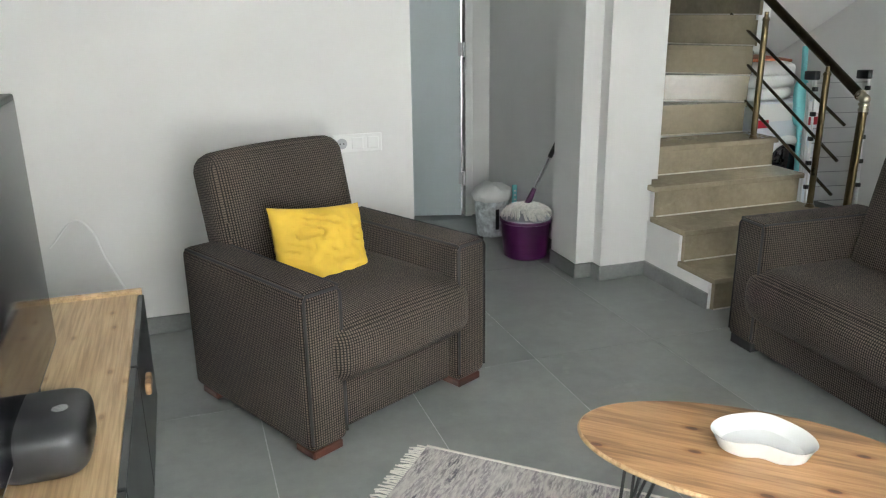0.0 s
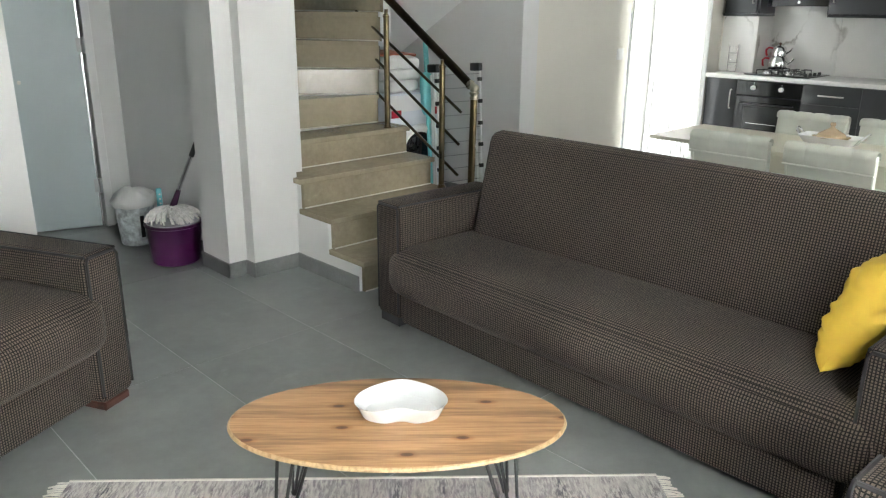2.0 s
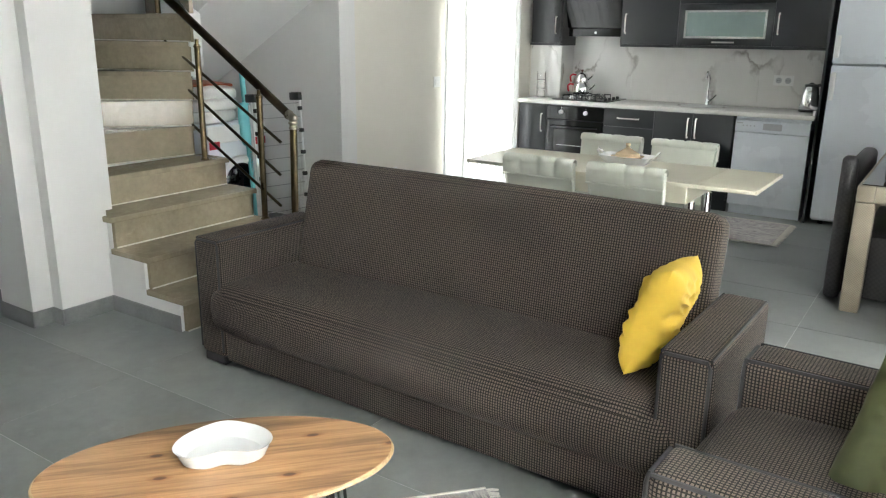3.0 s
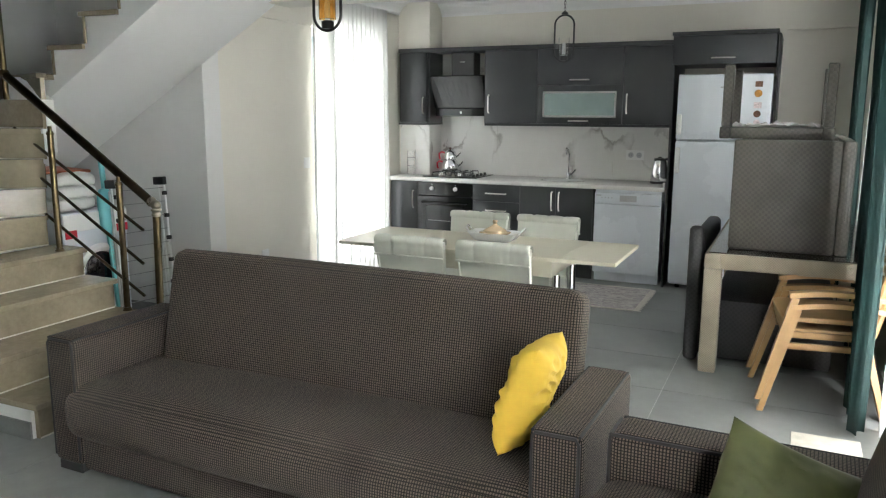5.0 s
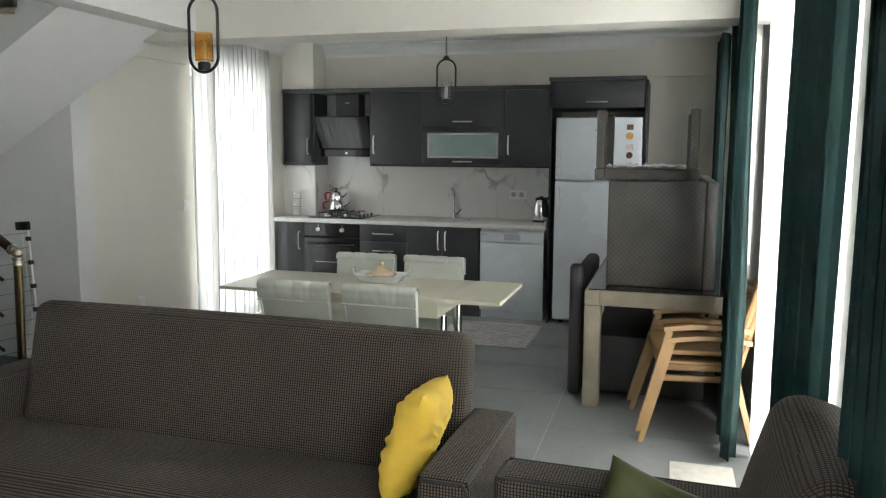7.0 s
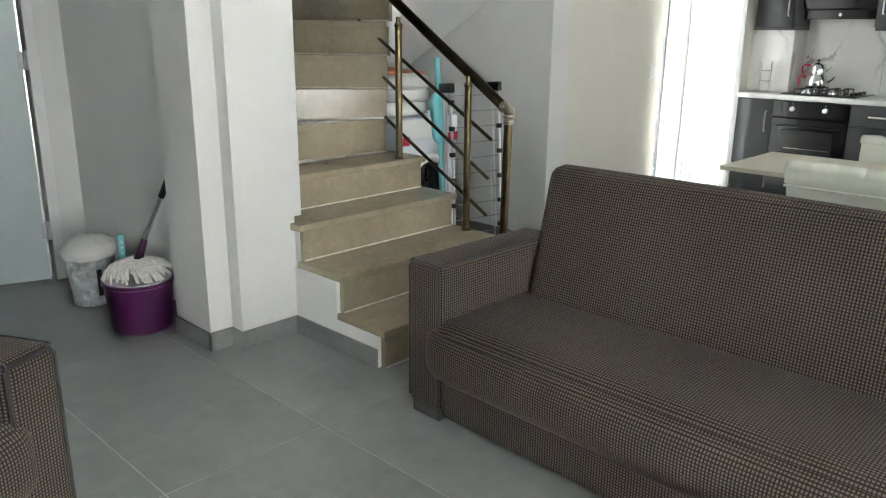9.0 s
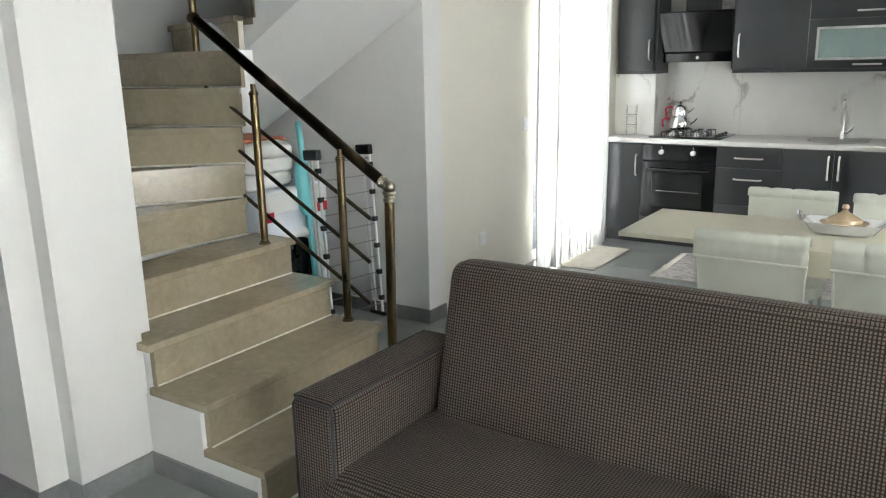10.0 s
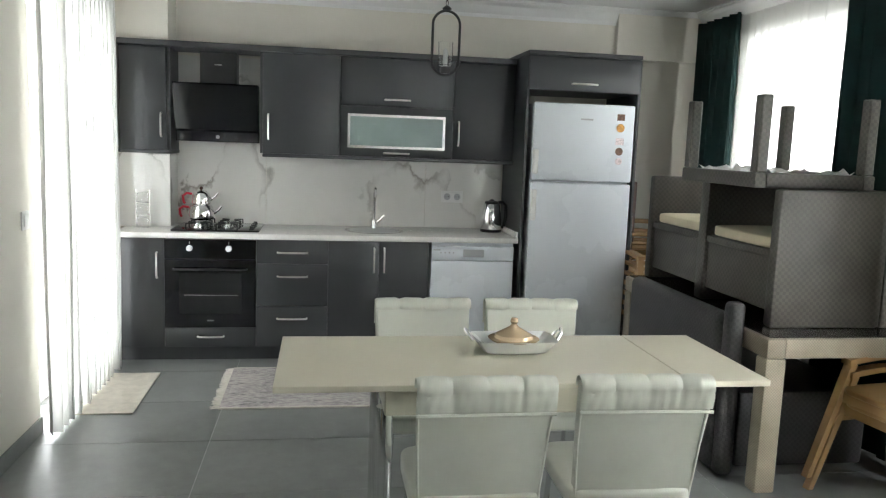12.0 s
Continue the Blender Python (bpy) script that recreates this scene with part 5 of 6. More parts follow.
sk = thing("sink", (7.55, 1.97, 0.889), "round steel sink set in the worktop", "sink")
bm = mesh()
lathe(bm, [(0.215, 0), (0.215, 0.004), (0.19, 0.004), (0.185, 0.001)], n=40)
part("rim", bm, STEEL, sk)
# flat disc for the basin; the hollow's shade is put into its darker colour
bm = mesh()
cyl(bm, (0, 0, 0.0012), (0, 0, 0.002), 0.186, n=40)
part("basin", bm, plain("sink_shade", (0.2, 0.2, 0.2), 0.3, 1.0), sk)
fc = thing("tap", (7.70, 1.96, 0.889), "chrome kitchen tap with a tall bent spout", "tap")
bm = mesh()
cyl(bm, (0, 0, 0), (0, 0, 0.06), 0.024, 0.02)
part("base", bm, CHROME, fc)
bm = mesh()
tube(bm, [(0, 0, 0.05), (0, 0, 0.25), (-0.01, 0, 0.285), (-0.04, 0, 0.305), (-0.075, 0, 0.30), (-0.095, 0, 0.275), (-0.10, 0, 0.24)], 0.011, 10)
part("spout", bm, CHROME, fc)
bm = mesh()
tube(bm, [(0, -0.015, 0.04), (-0.01, -0.05, 0.07), (-0.015, -0.075, 0.10)], 0.010, 8)
part("lever", bm, CHROME, fc)

kt = thing("electric_kettle", (7.62, 1.08, 0.889), "steel electric kettle with black handle and base", "kettle")
bm = mesh()
lathe(bm, [(0.08, 0), (0.08, 0.018), (0.074, 0.022)], n=28)
part("base", bm, BLACK, kt)
bm = mesh()
lathe(bm, [(0.078, 0.022), (0.08, 0.03), (0.07, 0.14), (0.06, 0.205), (0.055, 0.212)], n=28)
part("body", bm, CHROME, kt)
bm = mesh()
lathe(bm, [(0.056, 0.212), (0.052, 0.228), (0.02, 0.236), (0.01, 0.245)], n=24)
part("lid", bm, BLACK, kt)
bm = mesh()
tube(bm, [(0, -0.05, 0.222), (0, -0.085, 0.225), (0, -0.11, 0.20), (0, -0.112, 0.12), (0, -0.10, 0.05), (0, -0.08, 0.03)], 0.013, 8)
part("handle", bm, BLACK, kt)

jr = thing("jar_rack", (7.46, 3.56, 0.889), "three small glass jars stacked in a wire rack", "jar rack")
for k in range(3):
    bm = mesh()
    lathe(bm, [(0.036, 0), (0.038, 0.01), (0.038, 0.05), (0.03, 0.06)], (0, 0, 0.012 + 0.085 * k), 20)
    part("jar", bm, CLEAR, jr)
    bm = mesh()
    tube(bm, [(0.045 * math.cos(a * math.pi / 8), 0.045 * math.sin(a * math.pi / 8), 0.006 + 0.085 * k) for a in range(16)], 0.003, 6, True)
    part("ring", bm, STEEL, jr)
bm = mesh()
tube(bm, [(0, -0.045, 0), (0, -0.045, 0.26)], 0.003, 6)
tube(bm, [(0, 0.045, 0), (0, 0.045, 0.26)], 0.003, 6)
part("stand", bm, STEEL, jr)

# fridge and its housing
fr = thing("fridge", (7.215, 0.527, 0.0), "tall white fridge-freezer with stickers on its door", "fridge")
bm = mesh()
box(bm, (0.06, -0.368, 0.03), (0.60, 0.368, 1.84), 0.006, 2)
part("body", bm, APPLIANCE, fr)
bm = mesh()
box(bm, (0, -0.37, 1.305), (0.055, 0.37, 1.85), 0.012, 3)
fd = part("freezer_door", bm, APPLIANCE, fr)
bm = mesh()
box(bm, (0, -0.37, 0.05), (0.055, 0.37, 1.292), 0.012, 3)
md = part("fridge_door", bm, APPLIANCE, fr)
for par, z0, z1 in ((fd, 1.35, 1.52), (md, 1.02, 1.24)):
    bm = mesh()
    box(bm, (-0.012, 0.325, z0), (0.02, 0.367, z1), 0.01, 3)
    part("grip", bm, WHITE, par)
bm = mesh()
box(bm, (-0.0025, -0.06, 1.735), (-0.0002, 0.03, 1.747))
part("badge", bm, APPLIANCE_GREY, fd, smooth=False)
for k, (mat, z, r) in enumerate(((STICKER_B, 1.765, 0.028), (STICKER_A, 1.69, 0.03), (STICKER_C, 1.595, 0.03), (STICKER_B, 1.525, 0.028), (STICKER_C, 1.455, 0.025))):
    bm = mesh()
    if k in (0, 2):
        box(bm, (-0.0025, -0.265 - r, z - r * 0.8), (-0.0002, -0.265 + r, z + r * 0.8), 0.0005, 1)
    else:
        cyl(bm, (-0.0025, -0.265, z), (-0.0002, -0.265, z), r, n=20)
    part("sticker", bm, mat, fd)
for x in (0.1, 0.5):
    for y in (-0.3, 0.3):
        bm = mesh()
        cyl(bm, (x, y, 0), (x, y, 0.031), 0.02, n=10)
        part("foot", bm, BLACK, fr)

c, w, h = unit("fridge_cabinet", 0.148, 0.955, 1.93, 2.165, 7.20, 7.85, "anthracite cabinet above the fridge", U)
front(c, "flap", -w / 2, w / 2, 0, h, (-0.09, 0.05, 0.09, 0.05))
bm = mesh()
box(bm, (7.185, 0.140, 2.1655), (7.85, 0.963, 2.195), 0.003, 1)
tr = part("crown_board", bm, CAB)
tagged(tr, "anthracite crown board above the fridge", "trim board")
for y0, y1 in ((0.935, 0.9545), (0.122, 0.141)):
    bm = mesh()
    box(bm, (7.23, y0, 0.0), (7.85, y1, 1.929 if y0 > 0.5 else 2.165), 0.001, 1)
    tr = part("fridge_housing", bm, CAB, smooth=False)
    tagged(tr, "tall anthracite board beside the fridge", "cabinet board")

# ---- dining table and chairs ----
dt = thing("dining_table", (4.70, 1.635, 0), "cream extending dining table on chrome columns", "dining table")
for y0, y1 in ((-0.563, 0.865), (-0.865, -0.565)):
    bm = mesh()
    box(bm, (-0.325, y0, 0.722), (0.325, y1, 0.744), 0.003, 2)
    part("leaf", bm, TABLE_TOP, dt, smooth=False)
bm = mesh()
box(bm, (-0.27, -0.50, 0.62), (0.27, 0.50, 0.7215), 0.004, 1)
part("apron", bm, TABLE_TOP, dt, smooth=False)
for y in (0.49, -0.49):
    bm = mesh()
    for x in (-0.17, 0.17):
        cyl(bm, (x, y, 0.028), (x, y, 0.6195), 0.03, n=20)
    part("leg", bm, CHROME, dt, "chrome column leg")
    bm = mesh()
    box(bm, (-0.30, y - 0.045, 0.0), (0.30, y + 0.045, 0.028), 0.01, 3)
    part("foot", bm, CHROME, dt)


def dining_chair(name, at, rz):
    """Cream leatherette chair; front towards +x."""
    c = thing(name, at, "cream leatherette dining chair with a padded roll top", "chair", "chairs round the table", rz)
    bm = mesh()
    puff(bm, (0.02, 0, 0.435), (0.43, 0.42, 0.075), 0.3)
    part("seat", bm, LEATHER, c)
    bm = mesh()
    n = 12
    secs = []
    prof = [(-0.155, 0.34), (-0.178, 0.50), (-0.195, 0.62), (-0.215, 0.74), (-0.235, 0.83)]
    for x, z in prof:
        row = []
        hw = 0.205 - 0.02 * (1 - (z - 0.34) / 0.49)
        for k in range(n + 1):
            u = 2 * k / n - 1
            row.append((x - 0.008 * (1 - u * u), u * hw, z))
        secs.append(row)
    for off in (0.0, 0.042):
        vs = [[bm.verts.new((x + off, y, z)) for x, y, z in row] for row in secs]
        for r0, r1 in zip(vs, vs[1:]):
            for k in range(n):
                bm.faces.new((r0[k], r0[k + 1], r1[k + 1], r1[k]))
        if off == 0.0:
            first = vs
    rim_a = first[0] + [r[-1] for r in first[1:]] + first[-1][::-1][1:] + [r[0] for r in first[::-1][1:-1]]
    rim_b = vs[0] + [r[-1] for r in vs[1:]] + vs[-1][::-1][1:] + [r[0] for r in vs[::-1][1:-1]]
    for k in range(len(rim_a)):
        j = (k + 1) % len(rim_a)
        bm.faces.new((rim_a[k], rim_a[j], rim_b[j], rim_b[k]))
    part("backrest", bm, LEATHER, c)
    bm = mesh()
    m, cols = 14, 48
    grid = []
    for i in range(m + 1):
        a = math.pi * (-0.10 + 1.25 * i / m)
        row = []
        for k in range(cols + 1):
            u = 2 * k / cols - 1
            tuck = 0.006 * abs(math.sin(math.pi * 2 * (u + 1))) ** 0.5 + 0.003 * noise.noise((u * 14, a * 0.8, 1))
            r = 0.03 + tuck
            x = -0.218 + r * math.cos(a) * 1.05
            z = 0.822 + r * math.sin(a)
            row.append(bm.verts.new((x, u * 0.212, z)))
        grid.append(row)
    tail = []
    for d in (0.03, 0.055, 0.07):
        row = []
        for k in range(cols + 1):
            u = 2 * k / cols - 1
            tuck = 0.008 * abs(math.sin(math.pi * 2 * (u + 1))) ** 0.5 * (1 - d / 0.13) + 0.003 * noise.noise((u * 14, d * 12, 3))
            row.append(bm.verts.new((-0.254 - tuck + 0.010 * (d / 0.05), u * 0.212, 0.822 - d)))
        grid.append(row)
    for r0, r1 in zip(grid, grid[1:]):
        for k in range(cols):
            bm.faces.new((r0[k], r0[k + 1], r1[k + 1], r1[k]))
    roll = part("roll_top", bm, LEATHER, c, "gathered padded roll")
    bm = mesh()
    tube(bm, [(-0.243, -0.212, 0.744), (-0.243, 0.212, 0.744)], 0.006, 6)
    for s in (-1, 1):
        tube(bm, [(-0.165, s * 0.187, 0.41), (-0.195, s * 0.199, 0.62), (-0.237, s * 0.207, 0.80)], 0.005, 6)
    part("piping", bm, LEATHER, c)
    for s in (-1, 1):
        bm = mesh()
        tube(bm, [(-0.15, s * 0.17, 0.41), (-0.19, s * 0.18, 0.2), (-0.23, s * 0.185, 0.008)], 0.011, 8)
        part("leg", bm, CHROME, c, "chrome tube leg")
        bm = mesh()
        tube(bm, [(0.18, s * 0.17, 0.41), (0.20, s * 0.18, 0.2), (0.21, s * 0.185, 0.008)], 0.011, 8)
        part("leg", bm, CHROME, c, "chrome tube leg")
    return c


ch = dining_chair("dining_chair", (4.325, 1.862, 0), 0)
copy_thing(ch, pose(4.325, 1.355, 0, 0, 0, -2))
copy_thing(ch, pose(5.04, 1.90, 0, 0, 0, 181))
copy_thing(ch, pose(5.04, 1.42, 0, 0, 0, 178))

bowl = thing("serving_bowl", (4.78, 1.61, 0.745), "white rectangular serving bowl with silver handles", "bowl")
bm = mesh()
rg = []
def lobed(k, sx, sy, z):
    a = 2 * math.pi * k / 48
    r = 1 / max(abs(math.cos(a)) ** 1.0, abs(math.sin(a)) ** 1.0) ** 0.75 * (1 - 0.05 * abs(math.sin(3 * a)))
    return (sx * r * math.cos(a), sy * r * math.sin(a), z)


for sx, sy, z in ((0.055, 0.10, 0), (0.075, 0.13, 0.012), (0.10, 0.165, 0.055), (0.103, 0.168, 0.057), (0.094, 0.158, 0.05), (0.06, 0.11, 0.015)):
    rg.append([bm.verts.new(lobed(k, sx, sy, z)) for k in range(48)])
for u, w in zip(rg, rg[1:]):
    for k in range(48):
        bm.faces.new((u[k], u[(k + 1) % 48], w[(k + 1) % 48], w[k]))
bm.faces.new(rg[0][::-1])
bm.faces.new(rg[-1])
part("dish", bm, CERAMIC, bowl)
for s in (-1, 1):
    bm = mesh()
    tube(bm, [(-0.03, s * 0.165, 0.05), (-0.015, s * 0.185, 0.075), (0.01, s * 0.19, 0.085), (0.02, s * 0.175, 0.07), (0.035, s * 0.165, 0.05)], 0.007, 8)
    part("handle", bm, CHROME, bowl)
sg = thing("sugar_pot", (4.78, 1.61, 0.758), "golden glass lidded pot standing in the bowl", "pot")
bm = mesh()
lathe(bm, [(0.03, 0.002), (0.095, 0.035), (0.10, 0.04), (0.095, 0.042)], n=28)
part("saucer", bm, GOLD, sg)
bm = mesh()
lathe(bm, [(0.075, 0.042), (0.07, 0.055), (0.04, 0.072), (0.018, 0.085), (0.01, 0.095), (0.016, 0.105), (0.012, 0.118)], n=28)
part("lid", bm, GOLD, sg)

# ---- stored garden furniture ----
pt = thing("garden_table", (5.83, -0.065, 0), "taupe plastic garden table stacked with wicker furniture", "table")
bm = mesh()
box(bm, (-0.80, -0.43, 0.685), (0.80, 0.43, 0.72), 0.008, 2)
part("tabletop", bm, WICKER, pt, "brown woven tabletop")
bm = mesh()
for a, b in (((-0.82, 0.36), (0.82, 0.45)), ((-0.82, -0.45), (0.82, -0.36)), ((-0.82, -0.36), (-0.73, 0.36)), ((0.73, -0.36), (0.82, 0.36))):
    box(bm, (a[0], a[1], 0.635), (b[0], b[1], 0.726), 0.008, 2)
part("rim", bm, TAUPE, pt)
bm = mesh()
box(bm, (-0.80, -0.43, 0.7265), (0.80, 0.43, 0.7325), 0.002, 1)
part("glass_top", bm, plain("smoked_glass", (0.05, 0.045, 0.04), 0.1, bump=0), pt, "dark glass plate")
for x in (-0.775, 0.775):
    for y in (-0.40, 0.40):
        bm = mesh()
        box(bm, (x - 0.045, y - 0.05, 0), (x + 0.045, y + 0.05, 0.634), 0.012, 2)
        part("leg", bm, TAUPE, pt)

ws = thing("wicker_loveseat", (5.90, -0.045, 0.733), "brown wicker loveseat with cream seats on the table", "loveseat")
LX, LY = 0.72, 0.32   # half sizes; front towards +y
bm = mesh()
box(bm, (-LX, -LY, 0.0), (LX, -LY + 0.07, 0.65), 0.015, 2)
part("backrest", bm, WICKER, ws)
for x0, x1 in ((-LX, -LX + 0.07), (-0.045, 0.045), (LX - 0.07, LX)):
    bm = mesh()
    box(bm, (x0, -LY + 0.071, 0.0), (x1, LY, 0.65), 0.015, 2)
    part("side_panel", bm, WICKER, ws)
for x0, x1 in ((-LX + 0.071, -0.046), (0.046, LX - 0.071)):
    bm = mesh()
    box(bm, (x0, LY - 0.045, 0.07), (x1, LY - 0.02, 0.36), 0.006, 1)
    box(bm, (x0, -LY + 0.072, 0.33), (x1, LY - 0.046, 0.36))
    part("front_panel", bm, WICKER, ws)
    bm = mesh()
    puff(bm, ((x0 + x1) / 2, 0.03, 0.392), (x1 - x0 - 0.01, 2 * LY - 0.09, 0.062), 0.25)
    part("seat_cushion", bm, CUSHION, ws, "cream seat cushion")

for x0, x1 in ((-LX + 0.071, -0.046), (0.046, LX - 0.071)):
    bm = mesh()
    box(bm, (x0, LY - 0.0195, 0.325), (x1, LY - 0.008, 0.36), 0.004, 1)
    part("ledge", bm, WICKER, ws)
ut = thing("upturned_table", (5.63, 0.06, 1.384), "brown wicker side table turned upside down", "side table")
bm = mesh()
for a, b in (((-0.37, -0.31), (0.37, -0.25)), ((-0.37, 0.25), (0.37, 0.31)), ((-0.37, -0.25), (-0.31, 0.25)), ((0.31, -0.25), (0.37, 0.25))):
    box(bm, (a[0], a[1], 0.0), (b[0], b[1], 0.07), 0.008, 2)
box(bm, (-0.31, -0.25, 0.0), (0.31, 0.25, 0.02))
part("tabletop", bm, WICKER, ut)
for x in (-0.335, 0.335):
    for y in (-0.275, 0.275):
        bm = mesh()
        box(bm, (x - 0.03, y - 0.028, 0.071), (x + 0.03, y + 0.028, 0.43), 0.006, 1)
        part("leg", bm, WICKER, ut)
bm = mesh()
n = 24
vs = [[bm.verts.new((-0.305 + 0.61 * i / n, -0.245 + 0.49 * j / n, 0.055 + 0.035 * noise.noise((i * 0.45, j * 0.5, 2)) + 0.03 * max(0, abs(i - n / 2) / (n / 2) - 0.8) * 5)) for j in range(n + 1)] for i in range(n + 1)]
for i in range(n):
    for j in range(n):
        bm.faces.new((vs[i][j], vs[i + 1][j], vs[i + 1][j + 1], vs[i][j + 1]))
ws2 = part("wrapping", bm, BAG, ut, "crumpled white wrapping film")
s = ws2.modifiers.new("thick", "SOLIDIFY")
s.thickness = 0.001

wc = thing("wicker_sofa", (5.95, 0.46, 0), "dark brown wicker sofa with its back to the room", "sofa")
bm = mesh()
box(bm, (-0.72, -0.055, 0.02), (0.34, 0.045, 0.79), 0.04, 4)
part("backrest", bm, WICKER_DARK, wc)
bm = mesh()
box(bm, (-0.70, -0.80, 0.02), (0.32, -0.11, 0.40), 0.02, 2)
part("seat", bm, WICKER_DARK, wc)
bm = mesh()
box(bm, (-0.80, -0.05, 0.02), (-0.722, 0.035, 0.86), 0.03, 4)
part("armrest", bm, WICKER_DARK, wc)


def plastic_chair(name, at, rz, label, group):
    """Tan plastic garden armchair; front towards +y."""
    c = thing(name, at, label, "chair", group, rz)
    bm = mesh()
    puff(bm, (0, 0, 0.43), (0.46, 0.44, 0.035), 0.3)
    part("seat", bm, TAN, c)
    for s in (-1, 1):
        for ya, yb in ((0.16, 0.31), (-0.16, -0.27)):
            bm = mesh()
            prof = [(-0.022, -0.018), (0.022, -0.018), (0.022, 0.018), (-0.022, 0.018)]
            top, bot = Vector((s * 0.225, ya, 0.545 if ya > 0 else 0.43)), Vector((s * 0.265, yb, 0.0))
            u = [bm.verts.new(top + Vector((p[0], p[1], 0))) for p in prof]
            w = [bm.verts.new(bot + Vector((p[0] * 0.8, p[1] * 0.8, 0))) for p in prof]
            for k in range(4):
                bm.faces.new((u[k], u[(k + 1) % 4], w[(k + 1) % 4], w[k]))
            bm.faces.new(u)
            bm.faces.new(w[::-1])
            part("leg", bm, TAN, c)
        bm = mesh()
        top = [(-0.25 + 0.44 * k / 8, 0.57 + 0.02 * math.sin(math.pi * k / 8)) for k in range(9)]
        prism(bm, top + [(y, z - 0.026) for y, z in top[::-1]], 0, s * 0.225 - 0.028, s * 0.225 + 0.028)
        part("armrest", bm, TAN, c)
        bm = mesh()
        box(bm, (s * 0.235 - 0.012, -0.19, 0.335), (s * 0.235 + 0.012, 0.20, 0.37), 0.006, 2)
        part("side_rail", bm, TAN, c)
        bm = mesh()
        tube(bm, [(s * 0.2, -0.2, 0.42), (s * 0.21, -0.25, 0.64), (s * 0.2, -0.30, 0.80)], 0.02, 8)
        part("back_post", bm, TAN, c)
    for k in range(3):
        bm = mesh()
        z = 0.56 + 0.10 * k
        y = -0.225 - 0.03 * k
        pts = [(-0.2, y, z), (-0.1, y - 0.03, z + 0.01), (0, y - 0.04, z + 0.015), (0.1, y - 0.03, z + 0.01), (0.2, y, z)]
        tube(bm, pts, 0.018, 8)
        part("back_slat", bm, TAN, c)
    bm = mesh()
    box(bm, (-0.21, 0.185, 0.37), (0.21, 0.205, 0.425), 0.006, 2)
    part("front_rail", bm, TAN, c)
    return c


pc = plastic_chair("garden_chair", (4.83, -0.255, 0), 8, "tan wood-look plastic armchair in a stack by the curtain", "stacked garden chairs")
copy_thing(pc, pose(4.83, -0.24, 0.06, 0, 0, 8))
tagged(copy_thing(pc, pose(7.25, -0.10, 0.0, 0, 0, 95)), "tan plastic armchair stacked beside the fridge", "chair", "chairs beside the fridge")
for k in (1, 2, 3):
    tagged(copy_thing(pc, pose(7.25, -0.10, 0.075 * k, 0, 0, 95)), "tan plastic armchair stacked beside the fridge", "chair", "chairs beside the fridge")
fb = thing("folding_rack", (7.55, 0.03, 0), "brown boards and steel tubes leaning beside the fridge", "folding rack")
bm = mesh()
box(bm, (-0.02, -0.06, 0.0), (0.02, 0.03, 1.30), 0.004, 1)
part("board", bm, WOOD_DARK, fb)
for x, h in ((-0.1, 1.36), (-0.16, 1.26)):
    bm = mesh()
    tube(bm, [(x, -0.03, 0.0), (x + 0.06, 0.02, h)], 0.009, 8)
    part("tube", bm, STEEL, fb)


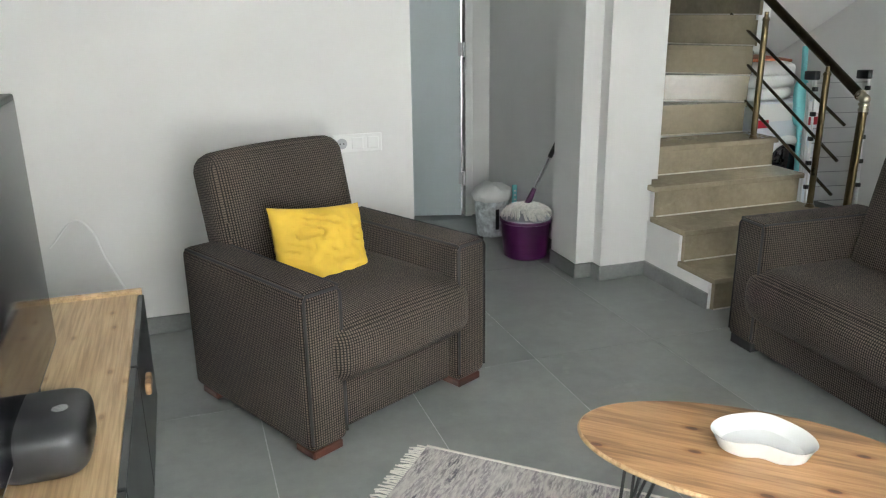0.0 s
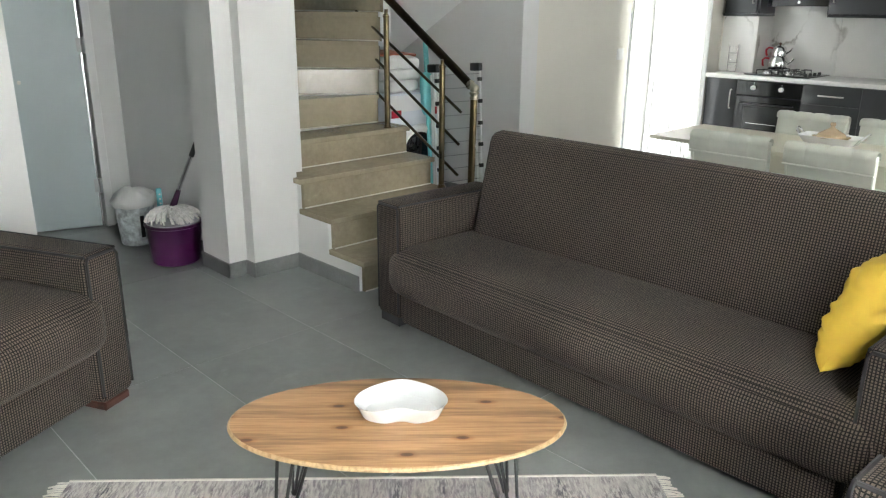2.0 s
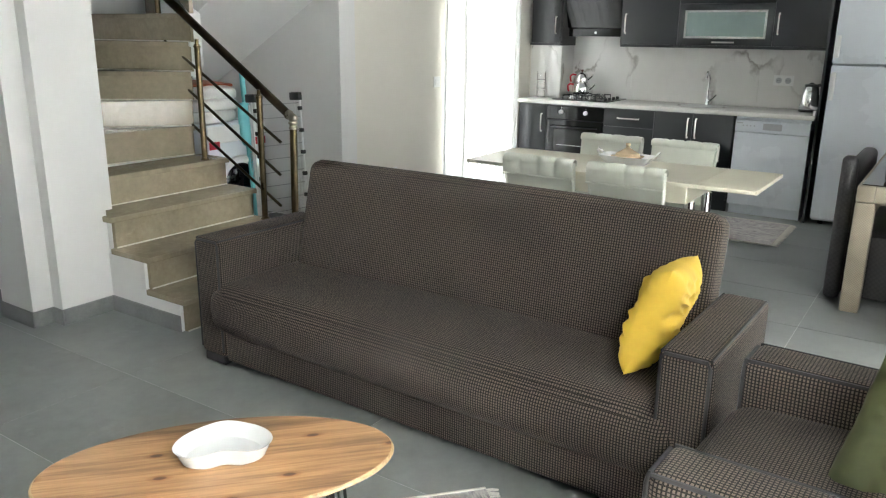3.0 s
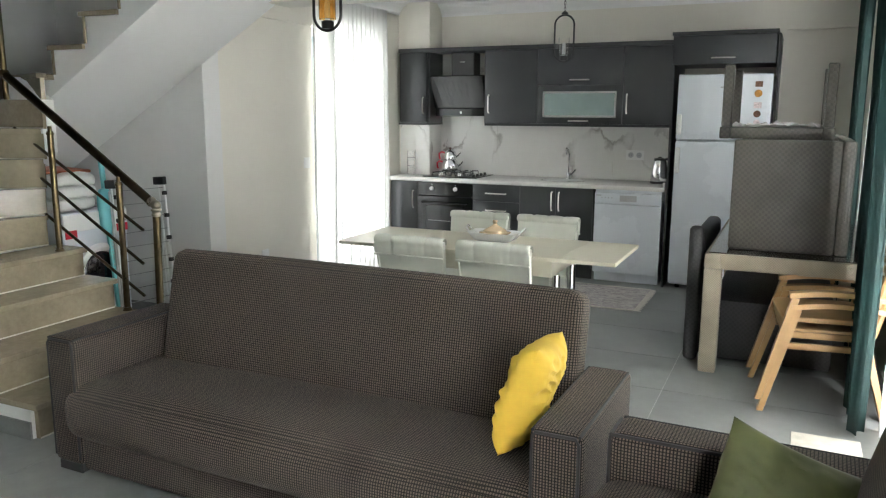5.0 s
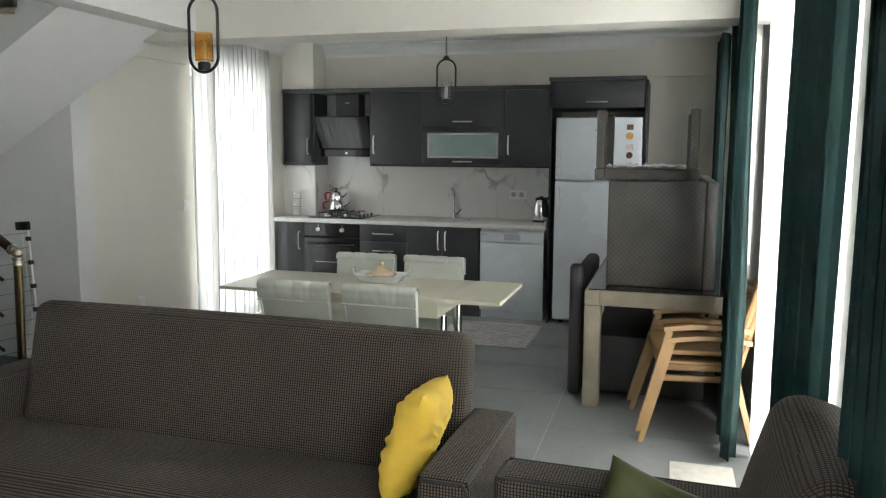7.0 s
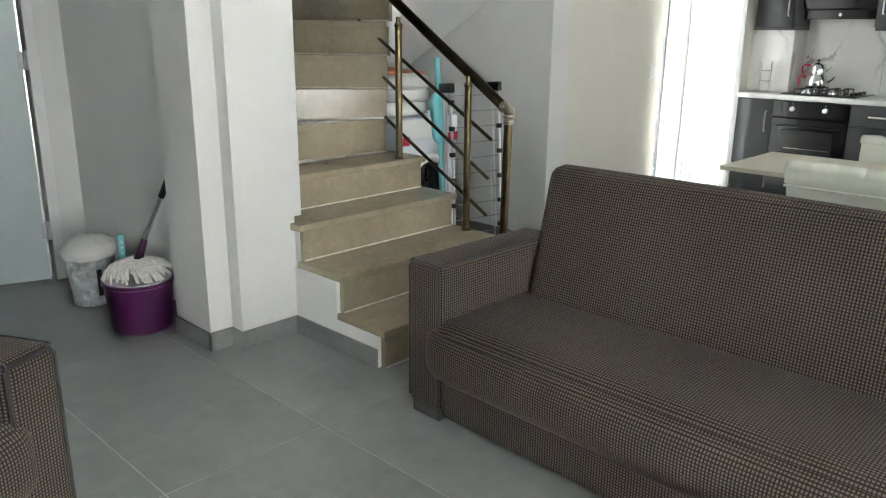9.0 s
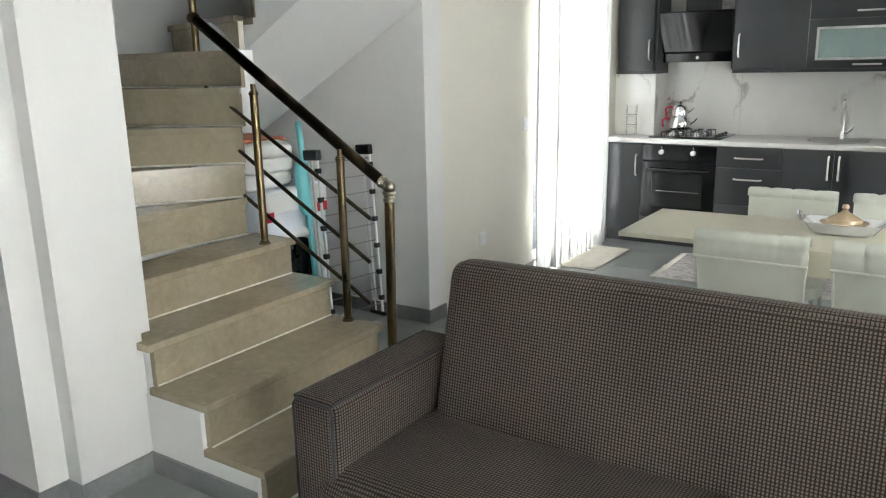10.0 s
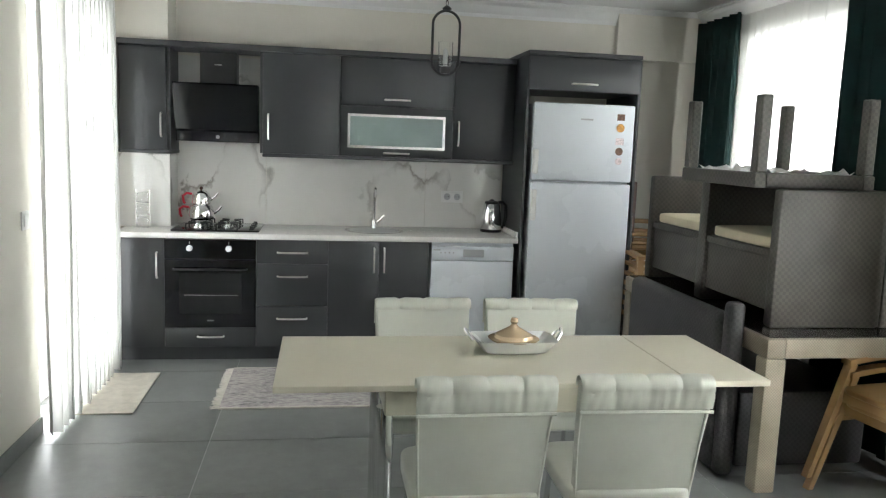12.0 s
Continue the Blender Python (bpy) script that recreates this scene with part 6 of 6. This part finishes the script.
# ---- pendant lamps ----
def pendant(at, bottom, glass_mat, label):
    """Black oval hoop with a small glass cylinder, on a chain from the ceiling."""
    L = thing("pendant_lamp", (at[0], at[1], bottom), label, "lamp", "pendant lamps")
    bm = mesh()
    pts = []
    for k in range(40):
        a = 2 * math.pi * k / 40
        cx, cz = 0.078 * math.cos(a), 0.078 * math.sin(a)
        pts.append((0, cx, 0.085 + (0.20 if cz > 0 else 0) + cz))
    tube(bm, pts, 0.0075, 8, True)
    part("hoop", bm, BLACK_METAL, L)
    bm = mesh()
    lathe(bm, [(0.028, 0.015), (0.03, 0.03), (0.03, 0.05), (0.02, 0.055)], n=20)
    part("holder", bm, BLACK_METAL, L)
    bm = mesh()
    n = 28
    rg = []
    for r, z in ((0.042, 0.06), (0.042, 0.19), (0.0395, 0.19), (0.0395, 0.0625)):
        rg.append([bm.verts.new((r * math.cos(2 * math.pi * k / n), r * math.sin(2 * math.pi * k / n), z)) for k in range(n)])
    for u, w in zip(rg, rg[1:] + rg[:1]):
        for k in range(n):
            bm.faces.new((u[k], u[(k + 1) % n], w[(k + 1) % n], w[k]))
    part("glass_shade", bm, glass_mat, L)
    bm = mesh()
    lathe(bm, [(0.012, 0.055), (0.014, 0.08), (0.014, 0.14), (0.006, 0.155)], n=14)
    part("bulb", bm, WHITE, L)
    bm = mesh()
    lathe(bm, [(0.008, 0.362), (0.026, 0.37), (0.026, 0.378), (0.008, 0.392)], n=18)
    part("cap", bm, BLACK_METAL, L)
    top = H - bottom
    bm = mesh()
    z, k = 0.392, 0
    while z < top - 0.03:
        lk = []
        for j in range(10):
            a = 2 * math.pi * j / 10
            u, w = 0.007 * math.cos(a), 0.016 * math.sin(a) + 0.014
            lk.append((u, 0, z + w) if k % 2 else (0, u, z + w))
        tube(bm, lk, 0.002, 5, True)
        z += 0.024
        k += 1
    part("chain", bm, BLACK_METAL, L)
    bm = mesh()
    lathe(bm, [(0.015, top - 0.035), (0.05, top - 0.015), (0.05, top - 0.001)], n=24)
    part("ceiling_rose", bm, BLACK_METAL, L)


pendant((3.66, 2.08), 1.92, AMBER, "black hoop pendant lamp with an amber glass cylinder")
pendant((6.39, 1.667), 1.917, CLEAR, "black hoop pendant lamp with a clear glass cylinder")

# ---- floor tiles ----
TW, TL, GAP = 0.604, 1.184, 0.004
TX, TY = 0.373, 0.526
meshes = {}
def tile_mesh(w, l):
    key = (round(w, 3), round(l, 3))
    if key not in meshes:
        bm = mesh()
        box(bm, (-w / 2, -l / 2, -0.0014), (w / 2, l / 2, 0.0))
        me = bpy.data.meshes.new("floor_tile")
        bm.to_mesh(me)
        bm.free()
        me.materials.append(TILE)
        meshes[key] = me
    return meshes[key]


x = X0 - ((X0 - TX) % TW)
while x < X1:
    y = Y0 - ((Y0 - TY) % TL)
    while y < 5.75:
        a, b, c2, d2 = max(x, X0), min(x + TW, X1), max(y, Y0), min(y + TL, 5.75)
        if b - a > 0.02 and d2 - c2 > 0.02:
            t = new("floor_tile", tile_mesh(b - a - GAP, d2 - c2 - GAP))
            t.location = ((a + b) / 2, (c2 + d2) / 2, 0.0)
            t.parent = floor
        y += TL
    x += TW
